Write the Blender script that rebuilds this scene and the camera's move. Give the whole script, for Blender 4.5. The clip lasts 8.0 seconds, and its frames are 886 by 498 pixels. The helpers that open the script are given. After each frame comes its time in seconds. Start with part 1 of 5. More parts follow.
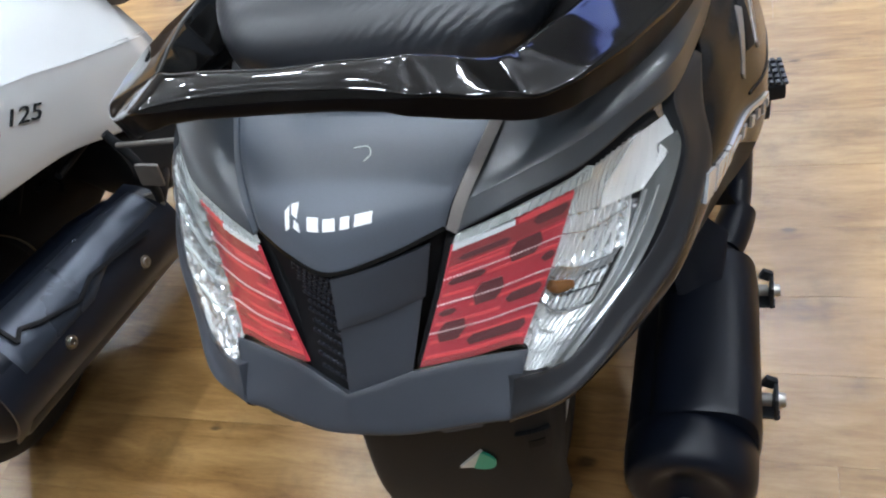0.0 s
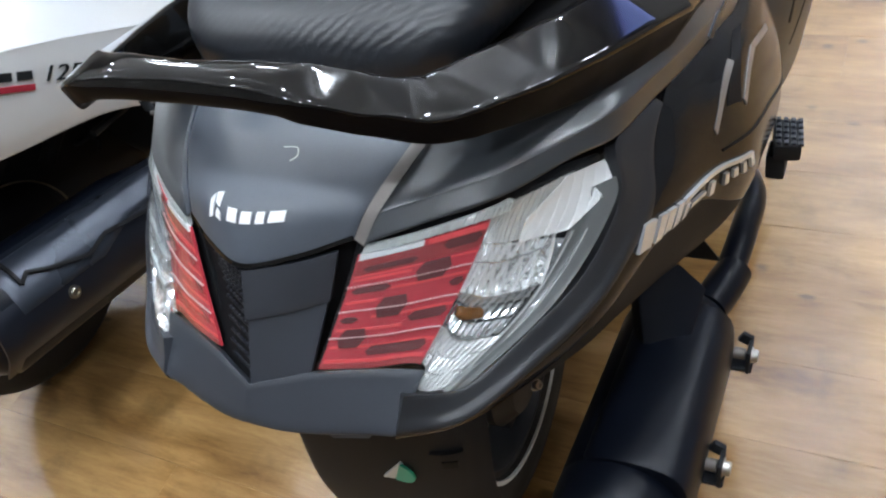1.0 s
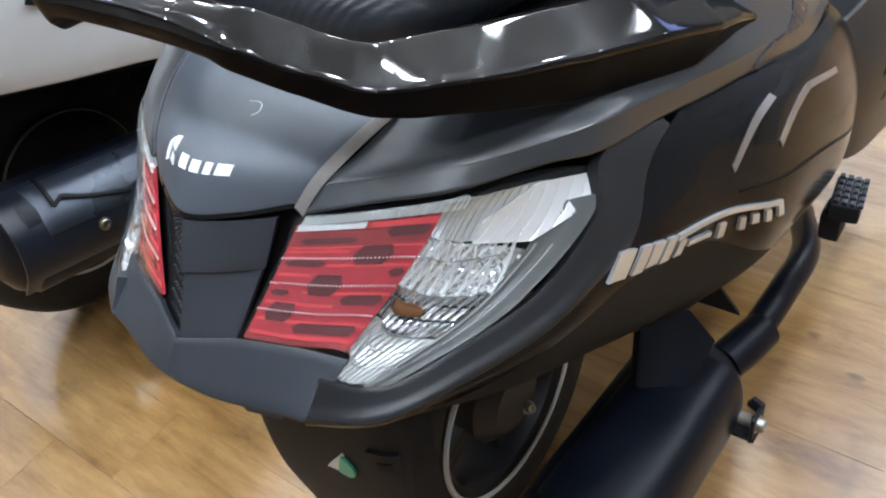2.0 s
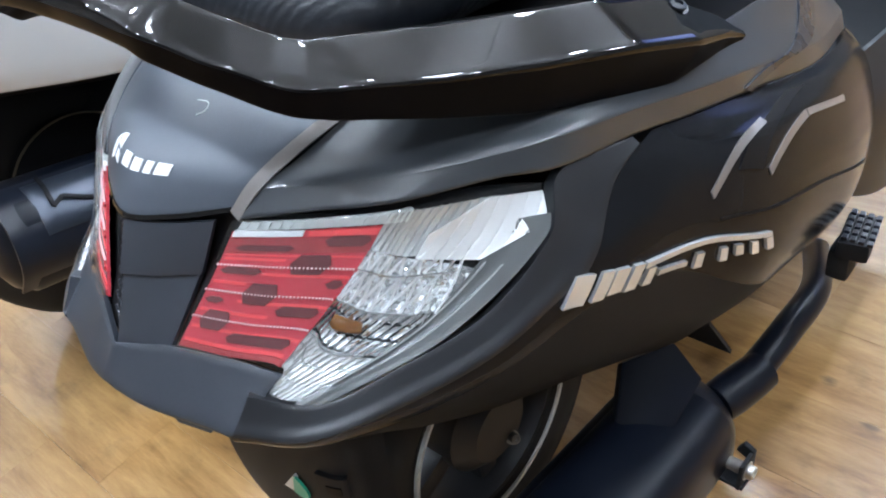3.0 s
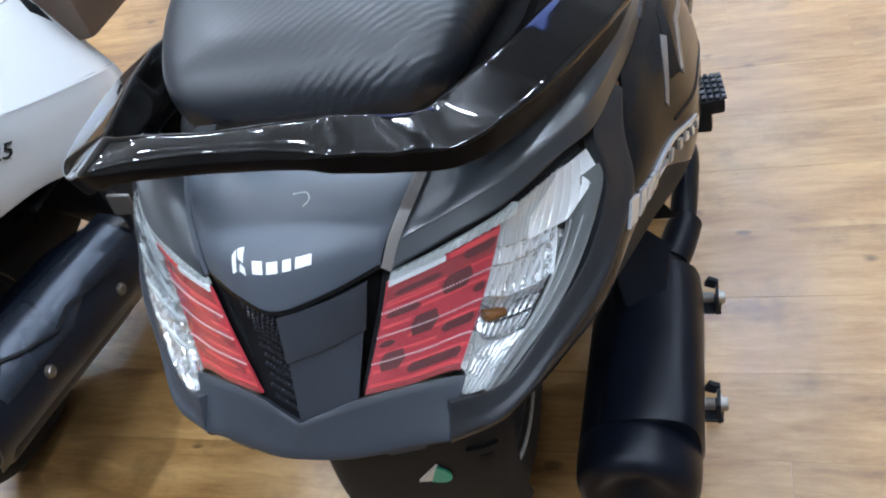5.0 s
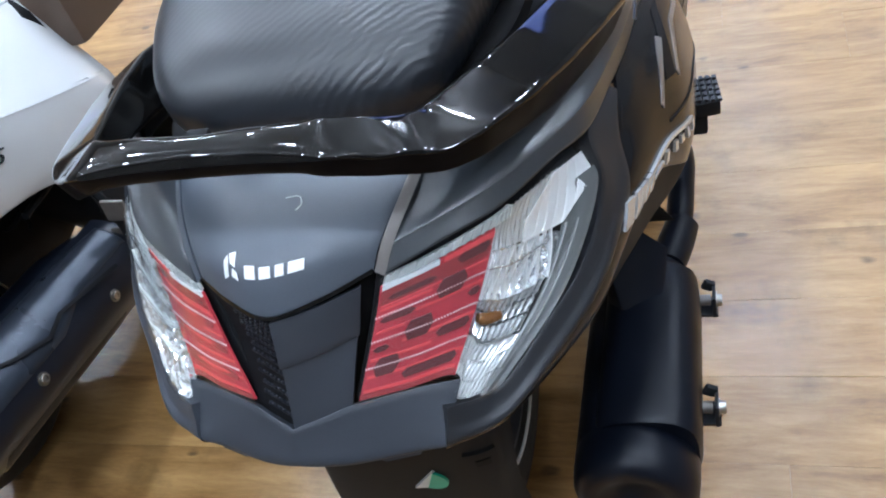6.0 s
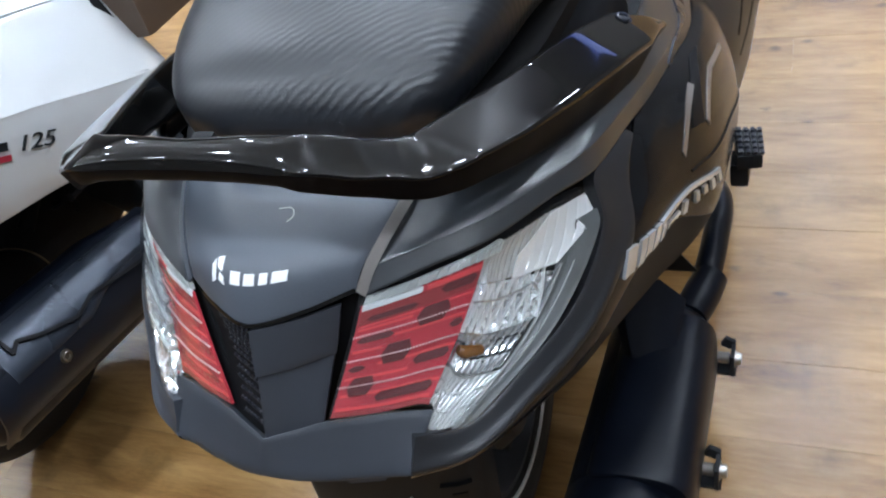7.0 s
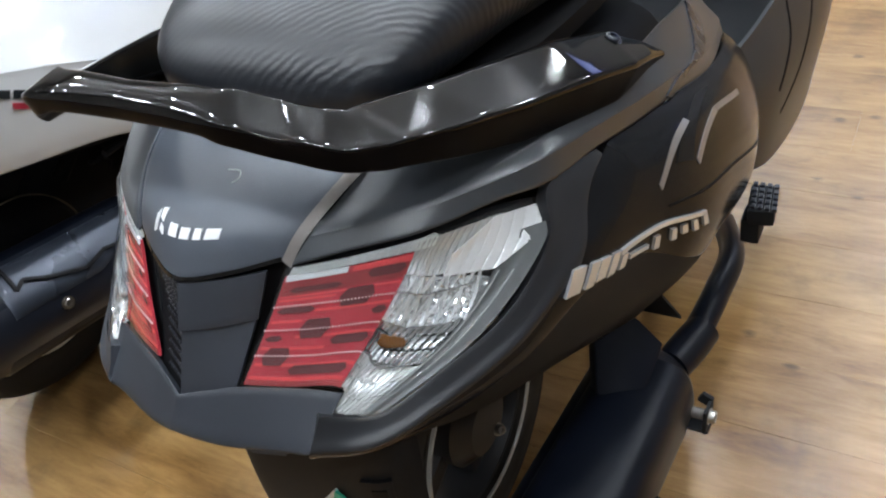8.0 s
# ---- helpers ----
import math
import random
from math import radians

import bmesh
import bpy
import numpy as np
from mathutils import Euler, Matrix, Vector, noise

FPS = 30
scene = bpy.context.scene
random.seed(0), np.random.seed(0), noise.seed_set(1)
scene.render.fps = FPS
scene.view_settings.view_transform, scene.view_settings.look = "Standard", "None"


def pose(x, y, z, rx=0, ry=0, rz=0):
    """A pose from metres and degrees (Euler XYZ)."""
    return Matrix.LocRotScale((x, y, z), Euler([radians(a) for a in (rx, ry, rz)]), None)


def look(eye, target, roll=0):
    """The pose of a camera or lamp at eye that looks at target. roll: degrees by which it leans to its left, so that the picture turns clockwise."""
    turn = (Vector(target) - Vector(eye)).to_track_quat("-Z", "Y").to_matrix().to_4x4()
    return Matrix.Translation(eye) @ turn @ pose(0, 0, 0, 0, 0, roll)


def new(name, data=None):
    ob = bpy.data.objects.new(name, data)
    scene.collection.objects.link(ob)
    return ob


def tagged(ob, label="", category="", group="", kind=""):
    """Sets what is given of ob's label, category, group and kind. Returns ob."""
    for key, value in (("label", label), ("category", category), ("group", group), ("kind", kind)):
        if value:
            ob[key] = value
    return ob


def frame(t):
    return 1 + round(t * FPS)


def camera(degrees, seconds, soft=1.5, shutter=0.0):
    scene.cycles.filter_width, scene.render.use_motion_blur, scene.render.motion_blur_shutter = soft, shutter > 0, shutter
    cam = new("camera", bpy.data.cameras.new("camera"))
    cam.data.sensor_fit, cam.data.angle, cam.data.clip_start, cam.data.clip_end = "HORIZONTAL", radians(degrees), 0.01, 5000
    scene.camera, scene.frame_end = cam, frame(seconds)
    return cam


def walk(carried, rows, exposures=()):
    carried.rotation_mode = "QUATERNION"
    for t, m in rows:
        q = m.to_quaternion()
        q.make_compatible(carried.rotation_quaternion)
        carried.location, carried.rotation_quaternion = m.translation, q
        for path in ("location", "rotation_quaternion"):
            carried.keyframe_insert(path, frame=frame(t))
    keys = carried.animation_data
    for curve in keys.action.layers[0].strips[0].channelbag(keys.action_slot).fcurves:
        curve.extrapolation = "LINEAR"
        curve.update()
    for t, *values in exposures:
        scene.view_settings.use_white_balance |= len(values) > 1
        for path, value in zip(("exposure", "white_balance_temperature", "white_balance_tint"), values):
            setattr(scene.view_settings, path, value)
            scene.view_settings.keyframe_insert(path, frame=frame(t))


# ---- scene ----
cam = camera(55.0, 8.0, soft=2.0, shutter=0.5)
PATH = [
    (0, (0.245, -0.263, 1.044), (-0.397, 0.935, -0.422), -21.5),
    (0.5, (0.289, -0.258, 1.039), (-0.411, 0.928, -0.412), -19.9),
    (1, (0.356, -0.226, 1.024), (-0.477, 0.923, -0.385), -18.1),
    (1.5, (0.399, -0.202, 0.997), (-0.539, 0.907, -0.379), -15.7),
    (1.7, (0.41, -0.188, 0.983), (-0.57, 0.896, -0.382), -14.5),
    (2.8, (0.457, -0.105, 0.944), (-0.685, 0.871, -0.376), -13.7),
    (3, (0.46, -0.109, 0.935), (-0.686, 0.897, -0.359), -13.1),
    (3.2, (0.446, -0.118, 0.95), (-0.674, 0.904, -0.354), -12.8),
    (3.5, (0.365, -0.175, 1.009), (-0.475, 0.955, -0.411), -18.1),
    (4, (0.322, -0.233, 1.036), (-0.5, 0.907, -0.387), -21.8),
    (4.5, (0.304, -0.256, 1.084), (-0.361, 0.921, -0.39), -23.2),
    (5.8, (0.295, -0.26, 1.074), (-0.32, 0.949, -0.395), -23.3),
    (6, (0.297, -0.256, 1.075), (-0.323, 0.95, -0.394), -23.4),
    (6.5, (0.311, -0.254, 1.072), (-0.335, 0.952, -0.387), -21.9),
    (7, (0.348, -0.234, 1.06), (-0.422, 0.969, -0.34), -20.9),
    (7.5, (0.388, -0.212, 1.023), (-0.462, 0.999, -0.322), -18.1),
    (8, (0.439, -0.213, 1.012), (-0.503, 0.975, -0.292), -15.4),
]
walk(cam, [(t, look(eye, target, roll)) for t, eye, target, roll in PATH],
     exposures=[(0, 0.06, 6450, 10), (1.0, 0.06, 6500, 10), (1.5, 0.10, 6500, 10), (2.8, 0.50, 6150, 10), (3.2, 0.50, 6050, 10), (3.6, 0.32, 5900, 10), (4.0, -0.08, 6100, 10),
                (4.5, 0.02, 6000, 10), (5.8, 0.14, 5900, 10), (6.3, 0.10, 5950, 10), (7.0, -0.05, 6200, 10), (7.5, -0.05, 6450, 10), (8, -0.03, 6650, 10)])

# ---------------------------------------------------------------- light
world = bpy.data.worlds.new("world")
scene.world = world
world.use_nodes = True
world.node_tree.nodes["Background"].inputs["Color"].default_value = (0.9, 0.95, 1.0, 1)
world.node_tree.nodes["Background"].inputs["Strength"].default_value = 0.05
scene.view_settings.exposure = 0.0
LAMP = 295.0


# ---------------------------------------------------------------- materials
def material(name, colour, rough=0.5, metal=0.0, coat=0.0, grain=0.0, grain_size=400.0, stain=0.0, stain_size=12.0,
             rough_vary=0.0, specular=0.5, bump=0.0, sheen=0.0):
    m = bpy.data.materials.new(name)
    m.use_nodes = True
    nt = m.node_tree
    p = nt.nodes["Principled BSDF"]
    p.inputs["Base Color"].default_value = (*colour, 1)
    p.inputs["Roughness"].default_value = rough
    p.inputs["Metallic"].default_value = metal
    p.inputs["Coat Weight"].default_value = coat
    p.inputs["Coat Roughness"].default_value = 0.04
    p.inputs["Specular IOR Level"].default_value = specular
    p.inputs["Sheen Weight"].default_value = sheen
    co = nt.nodes.new("ShaderNodeTexCoord")
    fine = nt.nodes.new("ShaderNodeTexNoise")
    fine.inputs["Scale"].default_value = grain_size
    fine.inputs["Detail"].default_value = 3
    wide = nt.nodes.new("ShaderNodeTexNoise")
    wide.inputs["Scale"].default_value = stain_size
    wide.inputs["Detail"].default_value = 4
    nt.links.new(co.outputs["Object"], fine.inputs["Vector"])
    nt.links.new(co.outputs["Object"], wide.inputs["Vector"])
    if grain or stain:
        mixed = nt.nodes.new("ShaderNodeMath")
        mixed.operation = "MULTIPLY_ADD"
        mixed.inputs[1].default_value = grain
        scaled = nt.nodes.new("ShaderNodeMath")
        scaled.operation = "MULTIPLY_ADD"
        scaled.inputs[1].default_value = stain
        scaled.inputs[2].default_value = 1.0 - 0.5 * (grain + stain)
        nt.links.new(wide.outputs["Fac"], scaled.inputs[0])
        nt.links.new(fine.outputs["Fac"], mixed.inputs[0])
        nt.links.new(scaled.outputs[0], mixed.inputs[2])
        tint = nt.nodes.new("ShaderNodeVectorMath")
        tint.operation = "SCALE"
        tint.inputs[0].default_value = colour
        nt.links.new(mixed.outputs[0], tint.inputs["Scale"])
        nt.links.new(tint.outputs[0], p.inputs["Base Color"])
    if rough_vary:
        r = nt.nodes.new("ShaderNodeMath")
        r.operation = "MULTIPLY_ADD"
        r.inputs[1].default_value = rough_vary
        r.inputs[2].default_value = rough - 0.5 * rough_vary
        nt.links.new(wide.outputs["Fac"], r.inputs[0])
        nt.links.new(r.outputs[0], p.inputs["Roughness"])
    if bump:
        b = nt.nodes.new("ShaderNodeBump")
        b.inputs["Strength"].default_value = 0.6
        b.inputs["Distance"].default_value = bump
        nt.links.new(fine.outputs["Fac"], b.inputs["Height"])
        nt.links.new(b.outputs[0], p.inputs["Normal"])
    return m


def clear_material(name, colour, rough):
    m = bpy.data.materials.new(name)
    m.use_nodes = True
    nt = m.node_tree
    nt.nodes.remove(nt.nodes["Principled BSDF"])
    out = nt.nodes["Material Output"]
    see = nt.nodes.new("ShaderNodeBsdfTransparent")
    see.inputs["Color"].default_value = (*colour, 1)
    gloss = nt.nodes.new("ShaderNodeBsdfGlossy")
    gloss.inputs["Roughness"].default_value = rough
    facing = nt.nodes.new("ShaderNodeLayerWeight")
    facing.inputs["Blend"].default_value = 0.5
    power = nt.nodes.new("ShaderNodeMath")
    power.operation = "POWER"
    power.inputs[1].default_value = 5.0
    edge = nt.nodes.new("ShaderNodeMath")
    edge.operation = "MULTIPLY_ADD"
    edge.inputs[1].default_value = 0.8
    edge.inputs[2].default_value = 0.04
    nt.links.new(facing.outputs["Facing"], power.inputs[0])
    nt.links.new(power.outputs[0], edge.inputs[0])
    mix = nt.nodes.new("ShaderNodeMixShader")
    nt.links.new(edge.outputs[0], mix.inputs[0])
    nt.links.new(see.outputs[0], mix.inputs[1])
    nt.links.new(gloss.outputs[0], mix.inputs[2])
    nt.links.new(mix.outputs[0], out.inputs["Surface"])
    return m


def glow_material(name, colour, strength):
    m = bpy.data.materials.new(name)
    m.use_nodes = True
    p = m.node_tree.nodes["Principled BSDF"]
    p.inputs["Base Color"].default_value = (0.9, 0.9, 0.9, 1)
    p.inputs["Emission Color"].default_value = (*colour, 1)
    p.inputs["Emission Strength"].default_value = strength
    return m


def wood_material(name):
    m = bpy.data.materials.new(name)
    m.use_nodes = True
    nt = m.node_tree
    p = nt.nodes["Principled BSDF"]
    co = nt.nodes.new("ShaderNodeTexCoord")
    info = nt.nodes.new("ShaderNodeObjectInfo")
    shift = nt.nodes.new("ShaderNodeVectorMath")
    shift.operation = "MULTIPLY_ADD"
    shift.inputs[1].default_value = (37.0, 11.0, 5.0)
    nt.links.new(info.outputs["Random"], shift.inputs[0])
    nt.links.new(co.outputs["Object"], shift.inputs[2])
    long = nt.nodes.new("ShaderNodeMapping")
    long.inputs["Scale"].default_value = (5.0, 30.0, 1.0)
    nt.links.new(shift.outputs[0], long.inputs["Vector"])
    grain = nt.nodes.new("ShaderNodeTexNoise")
    grain.inputs["Scale"].default_value = 1.6
    grain.inputs["Detail"].default_value = 7
    grain.inputs["Roughness"].default_value = 0.72
    grain.inputs["Distortion"].default_value = 0.3
    nt.links.new(long.outputs[0], grain.inputs["Vector"])
    broad = nt.nodes.new("ShaderNodeMapping")
    broad.inputs["Scale"].default_value = (1.1, 5.0, 1.0)
    nt.links.new(shift.outputs[0], broad.inputs["Vector"])
    patch = nt.nodes.new("ShaderNodeTexNoise")
    patch.inputs["Scale"].default_value = 2.3
    patch.inputs["Detail"].default_value = 3
    nt.links.new(broad.outputs[0], patch.inputs["Vector"])
    ramp = nt.nodes.new("ShaderNodeValToRGB")
    e = ramp.color_ramp.elements
    e[0].position, e[0].color = 0.24, (0.115, 0.048, 0.012, 1)
    e[1].position, e[1].color = 0.72, (0.410, 0.245, 0.094, 1)
    mid = e.new(0.47)
    mid.color = (0.270, 0.142, 0.044, 1)
    add = nt.nodes.new("ShaderNodeMath")
    add.operation = "MULTIPLY_ADD"
    add.inputs[1].default_value = 0.70
    nt.links.new(patch.outputs["Fac"], add.inputs[0])
    half = nt.nodes.new("ShaderNodeMath")
    half.operation = "MULTIPLY_ADD"
    half.inputs[1].default_value = 0.85
    half.inputs[2].default_value = -0.255
    nt.links.new(grain.outputs["Fac"], half.inputs[0])
    nt.links.new(half.outputs[0], add.inputs[2])
    nt.links.new(add.outputs[0], ramp.inputs[0])
    # small dark knots
    knots = nt.nodes.new("ShaderNodeTexVoronoi")
    knots.voronoi_dimensions = "2D"
    knots.inputs["Scale"].default_value = 4.0
    kmap = nt.nodes.new("ShaderNodeMapping")
    kmap.inputs["Scale"].default_value = (0.75, 1.3, 1.0)
    nt.links.new(shift.outputs[0], kmap.inputs["Vector"])
    nt.links.new(kmap.outputs[0], knots.inputs["Vector"])
    near = nt.nodes.new("ShaderNodeMapRange")
    near.inputs["From Min"].default_value = 0.065
    near.inputs["From Max"].default_value = 0.095
    near.inputs["To Min"].default_value = 0.42
    near.inputs["To Max"].default_value = 1.0
    ragged = nt.nodes.new("ShaderNodeMath")
    ragged.operation = "MULTIPLY_ADD"
    ragged.inputs[1].default_value = 0.10
    nt.links.new(grain.outputs["Fac"], ragged.inputs[0])
    nt.links.new(knots.outputs["Distance"], ragged.inputs[2])
    nt.links.new(ragged.outputs[0], near.inputs["Value"])
    vary = nt.nodes.new("ShaderNodeMath")
    vary.operation = "MULTIPLY_ADD"
    vary.inputs[1].default_value = 0.09
    vary.inputs[2].default_value = 0.925
    nt.links.new(info.outputs["Random"], vary.inputs[0])
    # wide grey smudges from wear, running over the joints
    smudge = nt.nodes.new("ShaderNodeTexNoise")
    smudge.inputs["Scale"].default_value = 9.0
    smudge.inputs["Detail"].default_value = 5
    smudge.inputs["Roughness"].default_value = 0.6
    place = nt.nodes.new("ShaderNodeNewGeometry")
    nt.links.new(place.outputs["Position"], smudge.inputs["Vector"])
    worn = nt.nodes.new("ShaderNodeMapRange")
    worn.inputs["From Min"].default_value = 0.55
    worn.inputs["From Max"].default_value = 0.72
    worn.inputs["To Min"].default_value = 1.0
    worn.inputs["To Max"].default_value = 0.62
    nt.links.new(smudge.outputs["Fac"], worn.inputs["Value"])
    both_marks = nt.nodes.new("ShaderNodeMath")
    both_marks.operation = "MULTIPLY"
    nt.links.new(near.outputs[0], both_marks.inputs[0])
    nt.links.new(worn.outputs[0], both_marks.inputs[1])
    times = nt.nodes.new("ShaderNodeMath")
    times.operation = "MULTIPLY"
    nt.links.new(both_marks.outputs[0], times.inputs[0])
    nt.links.new(vary.outputs[0], times.inputs[1])
    col = nt.nodes.new("ShaderNodeVectorMath")
    col.operation = "SCALE"
    nt.links.new(ramp.outputs[0], col.inputs[0])
    nt.links.new(times.outputs[0], col.inputs["Scale"])
    nt.links.new(col.outputs[0], p.inputs["Base Color"])
    rough = nt.nodes.new("ShaderNodeMath")
    rough.operation = "MULTIPLY_ADD"
    rough.inputs[1].default_value = 0.14
    rough.inputs[2].default_value = 0.25
    p.inputs["Specular IOR Level"].default_value = 0.65
    nt.links.new(grain.outputs["Fac"], rough.inputs[0])
    nt.links.new(rough.outputs[0], p.inputs["Roughness"])
    b = nt.nodes.new("ShaderNodeBump")
    b.inputs["Strength"].default_value = 0.25
    b.inputs["Distance"].default_value = 0.0006
    nt.links.new(grain.outputs["Fac"], b.inputs["Height"])
    nt.links.new(b.outputs[0], p.inputs["Normal"])
    return m


def seat_material(name):
    m = material(name, (0.009, 0.011, 0.015), specular=0.55, rough=0.37, rough_vary=0.10, stain_size=25)
    nt = m.node_tree
    p = nt.nodes["Principled BSDF"]
    co = nt.nodes.new("ShaderNodeTexCoord")
    turn = nt.nodes.new("ShaderNodeMapping")
    turn.inputs["Rotation"].default_value = (0, 0, radians(56))
    nt.links.new(co.outputs["Object"], turn.inputs["Vector"])
    wave = nt.nodes.new("ShaderNodeTexWave")
    wave.inputs["Scale"].default_value = 62
    wave.inputs["Distortion"].default_value = 3.5
    wave.inputs["Detail"].default_value = 3
    nt.links.new(turn.outputs[0], wave.inputs["Vector"])
    b = nt.nodes.new("ShaderNodeBump")
    b.inputs["Distance"].default_value = 0.0006
    # the creases are stronger on one flank and fade towards the other
    split = nt.nodes.new("ShaderNodeSeparateXYZ")
    nt.links.new(co.outputs["Object"], split.inputs[0])
    flank = nt.nodes.new("ShaderNodeMapRange")
    flank.inputs["From Min"].default_value = -0.03
    flank.inputs["From Max"].default_value = 0.07
    flank.inputs["To Min"].default_value = 0.05
    flank.inputs["To Max"].default_value = 0.38
    nt.links.new(split.outputs["X"], flank.inputs["Value"])
    nt.links.new(flank.outputs[0], b.inputs["Strength"])
    nt.links.new(wave.outputs["Fac"], b.inputs["Height"])
    nt.links.new(b.outputs[0], p.inputs["Normal"])
    return m


# MATTE and SHOULDER: one grey paint, its lit and shaded tones kept apart
MATTE = material("grey_paint_lit", (0.058, 0.069, 0.088), specular=0.6, rough=0.45, grain=0.25, grain_size=900, rough_vary=0.06, stain_size=6)
SHOULDER = material("grey_paint_shaded", (0.032, 0.037, 0.044), specular=0.85, rough=0.30, grain=0.25, grain_size=900, rough_vary=0.06, stain_size=6)
SMOKE = material("smoked_lamp_edge", (0.10, 0.105, 0.105), rough=0.34, coat=0.7, stain=0.5, stain_size=60)
ETCHED = material("etched_grey_lens", (0.74, 0.75, 0.74), rough=0.26, metal=0.50, stain=0.35, stain_size=120)
# SURROUND and SIDE: one skin, toned lighter and darker as light falls on it
SURROUND = material("side_skin_lit", (0.017, 0.018, 0.021), specular=0.4, rough=0.36, grain=0.25, grain_size=900, rough_vary=0.06, stain_size=6)
SIDE = material("side_skin_shaded", (0.008, 0.0085, 0.010), specular=0.10, rough=0.17, grain=0.2, grain_size=900, rough_vary=0.05, stain_size=6)
PLATE = material("matte_charcoal_grey", (0.026, 0.031, 0.041), rough=0.5, grain=0.2, grain_size=700, bump=0.00004)
GLOSS = material("gloss_black_paint", (0.003, 0.003, 0.003), specular=0.36, rough=0.05, rough_vary=0.03, stain_size=30)
# UNDER: the rail's black, dulled in place of dark reflected surroundings
UNDER = material("rail_black_shaded", (0.004, 0.004, 0.005), specular=0.03, rough=0.30, rough_vary=0.1, stain_size=30)
BLACK = material("black_plastic", (0.015, 0.016, 0.018), specular=0.12, rough=0.62, grain=0.3, grain_size=300, bump=0.0001)
# PITCH: black plastic darkened with recess shade; matte black parts use it too
PITCH = material("black_plastic_and_shade", (0.005, 0.005, 0.006), specular=0.15, rough=0.65, grain=0.3, grain_size=200)
EXHAUST = material("black_exhaust_coating", (0.0035, 0.005, 0.0095), specular=0.22, rough=0.36, grain=0.3, grain_size=500, stain=0.4, stain_size=18, rough_vary=0.15, bump=0.00006)
# WING: chrome painted near white for the highlight it reflects
WING = material("whitened_reflector", (0.97, 0.97, 0.97), rough=0.30, metal=0.32, stain=0.15, stain_size=90)
FOOTWELL = material("grained_grey_plastic", (0.024, 0.027, 0.032), rough=0.36, grain=0.3, grain_size=500, bump=0.0001)
GUARD = material("blue_grey_heat_shield", (0.009, 0.011, 0.017), specular=0.35, rough=0.30, grain=0.2, grain_size=600, rough_vary=0.1)
# FIELD: bluish reflected light put into the colour, on wedge and raised field
FIELD = material("blue_grey_reflection_tone", (0.040, 0.048, 0.064), rough=0.28, metal=0.5, grain=0.15, grain_size=600, rough_vary=0.08)
TIN = material("dull_alloy", (0.13, 0.12, 0.11), rough=0.5, metal=0.3, stain=0.4, stain_size=40)
STEEL = material("bolt_steel", (0.36, 0.35, 0.32), rough=0.28, metal=1.0, grain=0.3, grain_size=300, stain=0.3, stain_size=90)
CHROME = material("badge_chrome", (0.70, 0.73, 0.77), rough=0.26, metal=0.6, rough_vary=0.06, stain_size=80)
MIRROR = material("lamp_reflector", (0.92, 0.94, 0.95), rough=0.13, metal=0.85, rough_vary=0.1, stain_size=60)
STRIP = material("champagne_trim", (0.25, 0.23, 0.22), rough=0.35, metal=0.5, grain=0.15, grain_size=500)
WHITE = material("white_mark_and_glint", (0.80, 0.81, 0.83), rough=0.4, grain=0.05, grain_size=300)
RED = material("red_lamp_plastic", (0.53, 0.052, 0.072), rough=0.22, coat=0.3, grain=0.2, grain_size=250, stain=0.45, stain_size=50)
DULL_RED = material("dull_red_plastic", (0.36, 0.055, 0.062), rough=0.25, coat=0.3, grain=0.15, grain_size=250, stain=0.4, stain_size=60)
BRIGHT_RED = material("bright_red_plastic", (0.80, 0.085, 0.095), rough=0.2, coat=0.3, grain=0.1, grain_size=250)
PINK = material("pale_rib_glint", (0.86, 0.56, 0.57), rough=0.2, coat=0.3, grain=0.1, grain_size=400)
MAROON = material("dark_red_segment", (0.145, 0.042, 0.047), rough=0.25, grain=0.2, grain_size=300)
AMBER = material("amber_bulb", (0.20, 0.075, 0.018), rough=0.12, coat=0.6, stain=0.4, stain_size=120)
CLEAR = clear_material("clear_lamp_lens", (0.97, 0.98, 0.985), 0.03)
RUBBER = material("tyre_rubber", (0.014, 0.014, 0.014), rough=0.75, grain=0.4, grain_size=300, bump=0.0003)
WHEEL = material("dark_alloy", (0.016, 0.016, 0.018), rough=0.5, metal=0.2, grain=0.2)
PEARL = material("white_gloss_paint", (0.64, 0.65, 0.655), rough=0.14, coat=0.6, stain=0.04, stain_size=5)
INK = material("dark_badge", (0.035, 0.04, 0.045), rough=0.25, metal=0.4)
RED_INK = material("red_badge", (0.38, 0.03, 0.05), rough=0.3)
GREEN = material("green_sticker", (0.015, 0.36, 0.23), rough=0.35, grain=0.1, grain_size=300)
PAPER = material("grey_sticker", (0.55, 0.58, 0.57), rough=0.4, grain=0.1, grain_size=300)
BROWN = material("brown_plastic", (0.10, 0.065, 0.045), rough=0.4, grain=0.2, stain=0.3, stain_size=15)
BRASS = material("brass_tone_metal", (0.30, 0.25, 0.17), rough=0.4, metal=0.8)
WALLP = material("wall_paint", (0.20, 0.19, 0.185), rough=0.8, grain=0.05, grain_size=60, stain=0.08, stain_size=2)
CEIL = material("ceiling_paint", (0.40, 0.395, 0.395), rough=0.85, grain=0.05, grain_size=50, stain=0.06, stain_size=2)
JOINT = material("plank_joint", (0.34, 0.21, 0.10), rough=0.7, grain=0.3, grain_size=80)
WOOD = wood_material("oak_laminate")
VINYL = seat_material("black_seat_vinyl")
SIGN_GLOW = glow_material("blue_sign_face", (0.002, 0.11, 0.85), 2.6)
PANEL_GLOW = glow_material("lamp_diffuser", (0.885, 0.985, 1.085), LAMP)


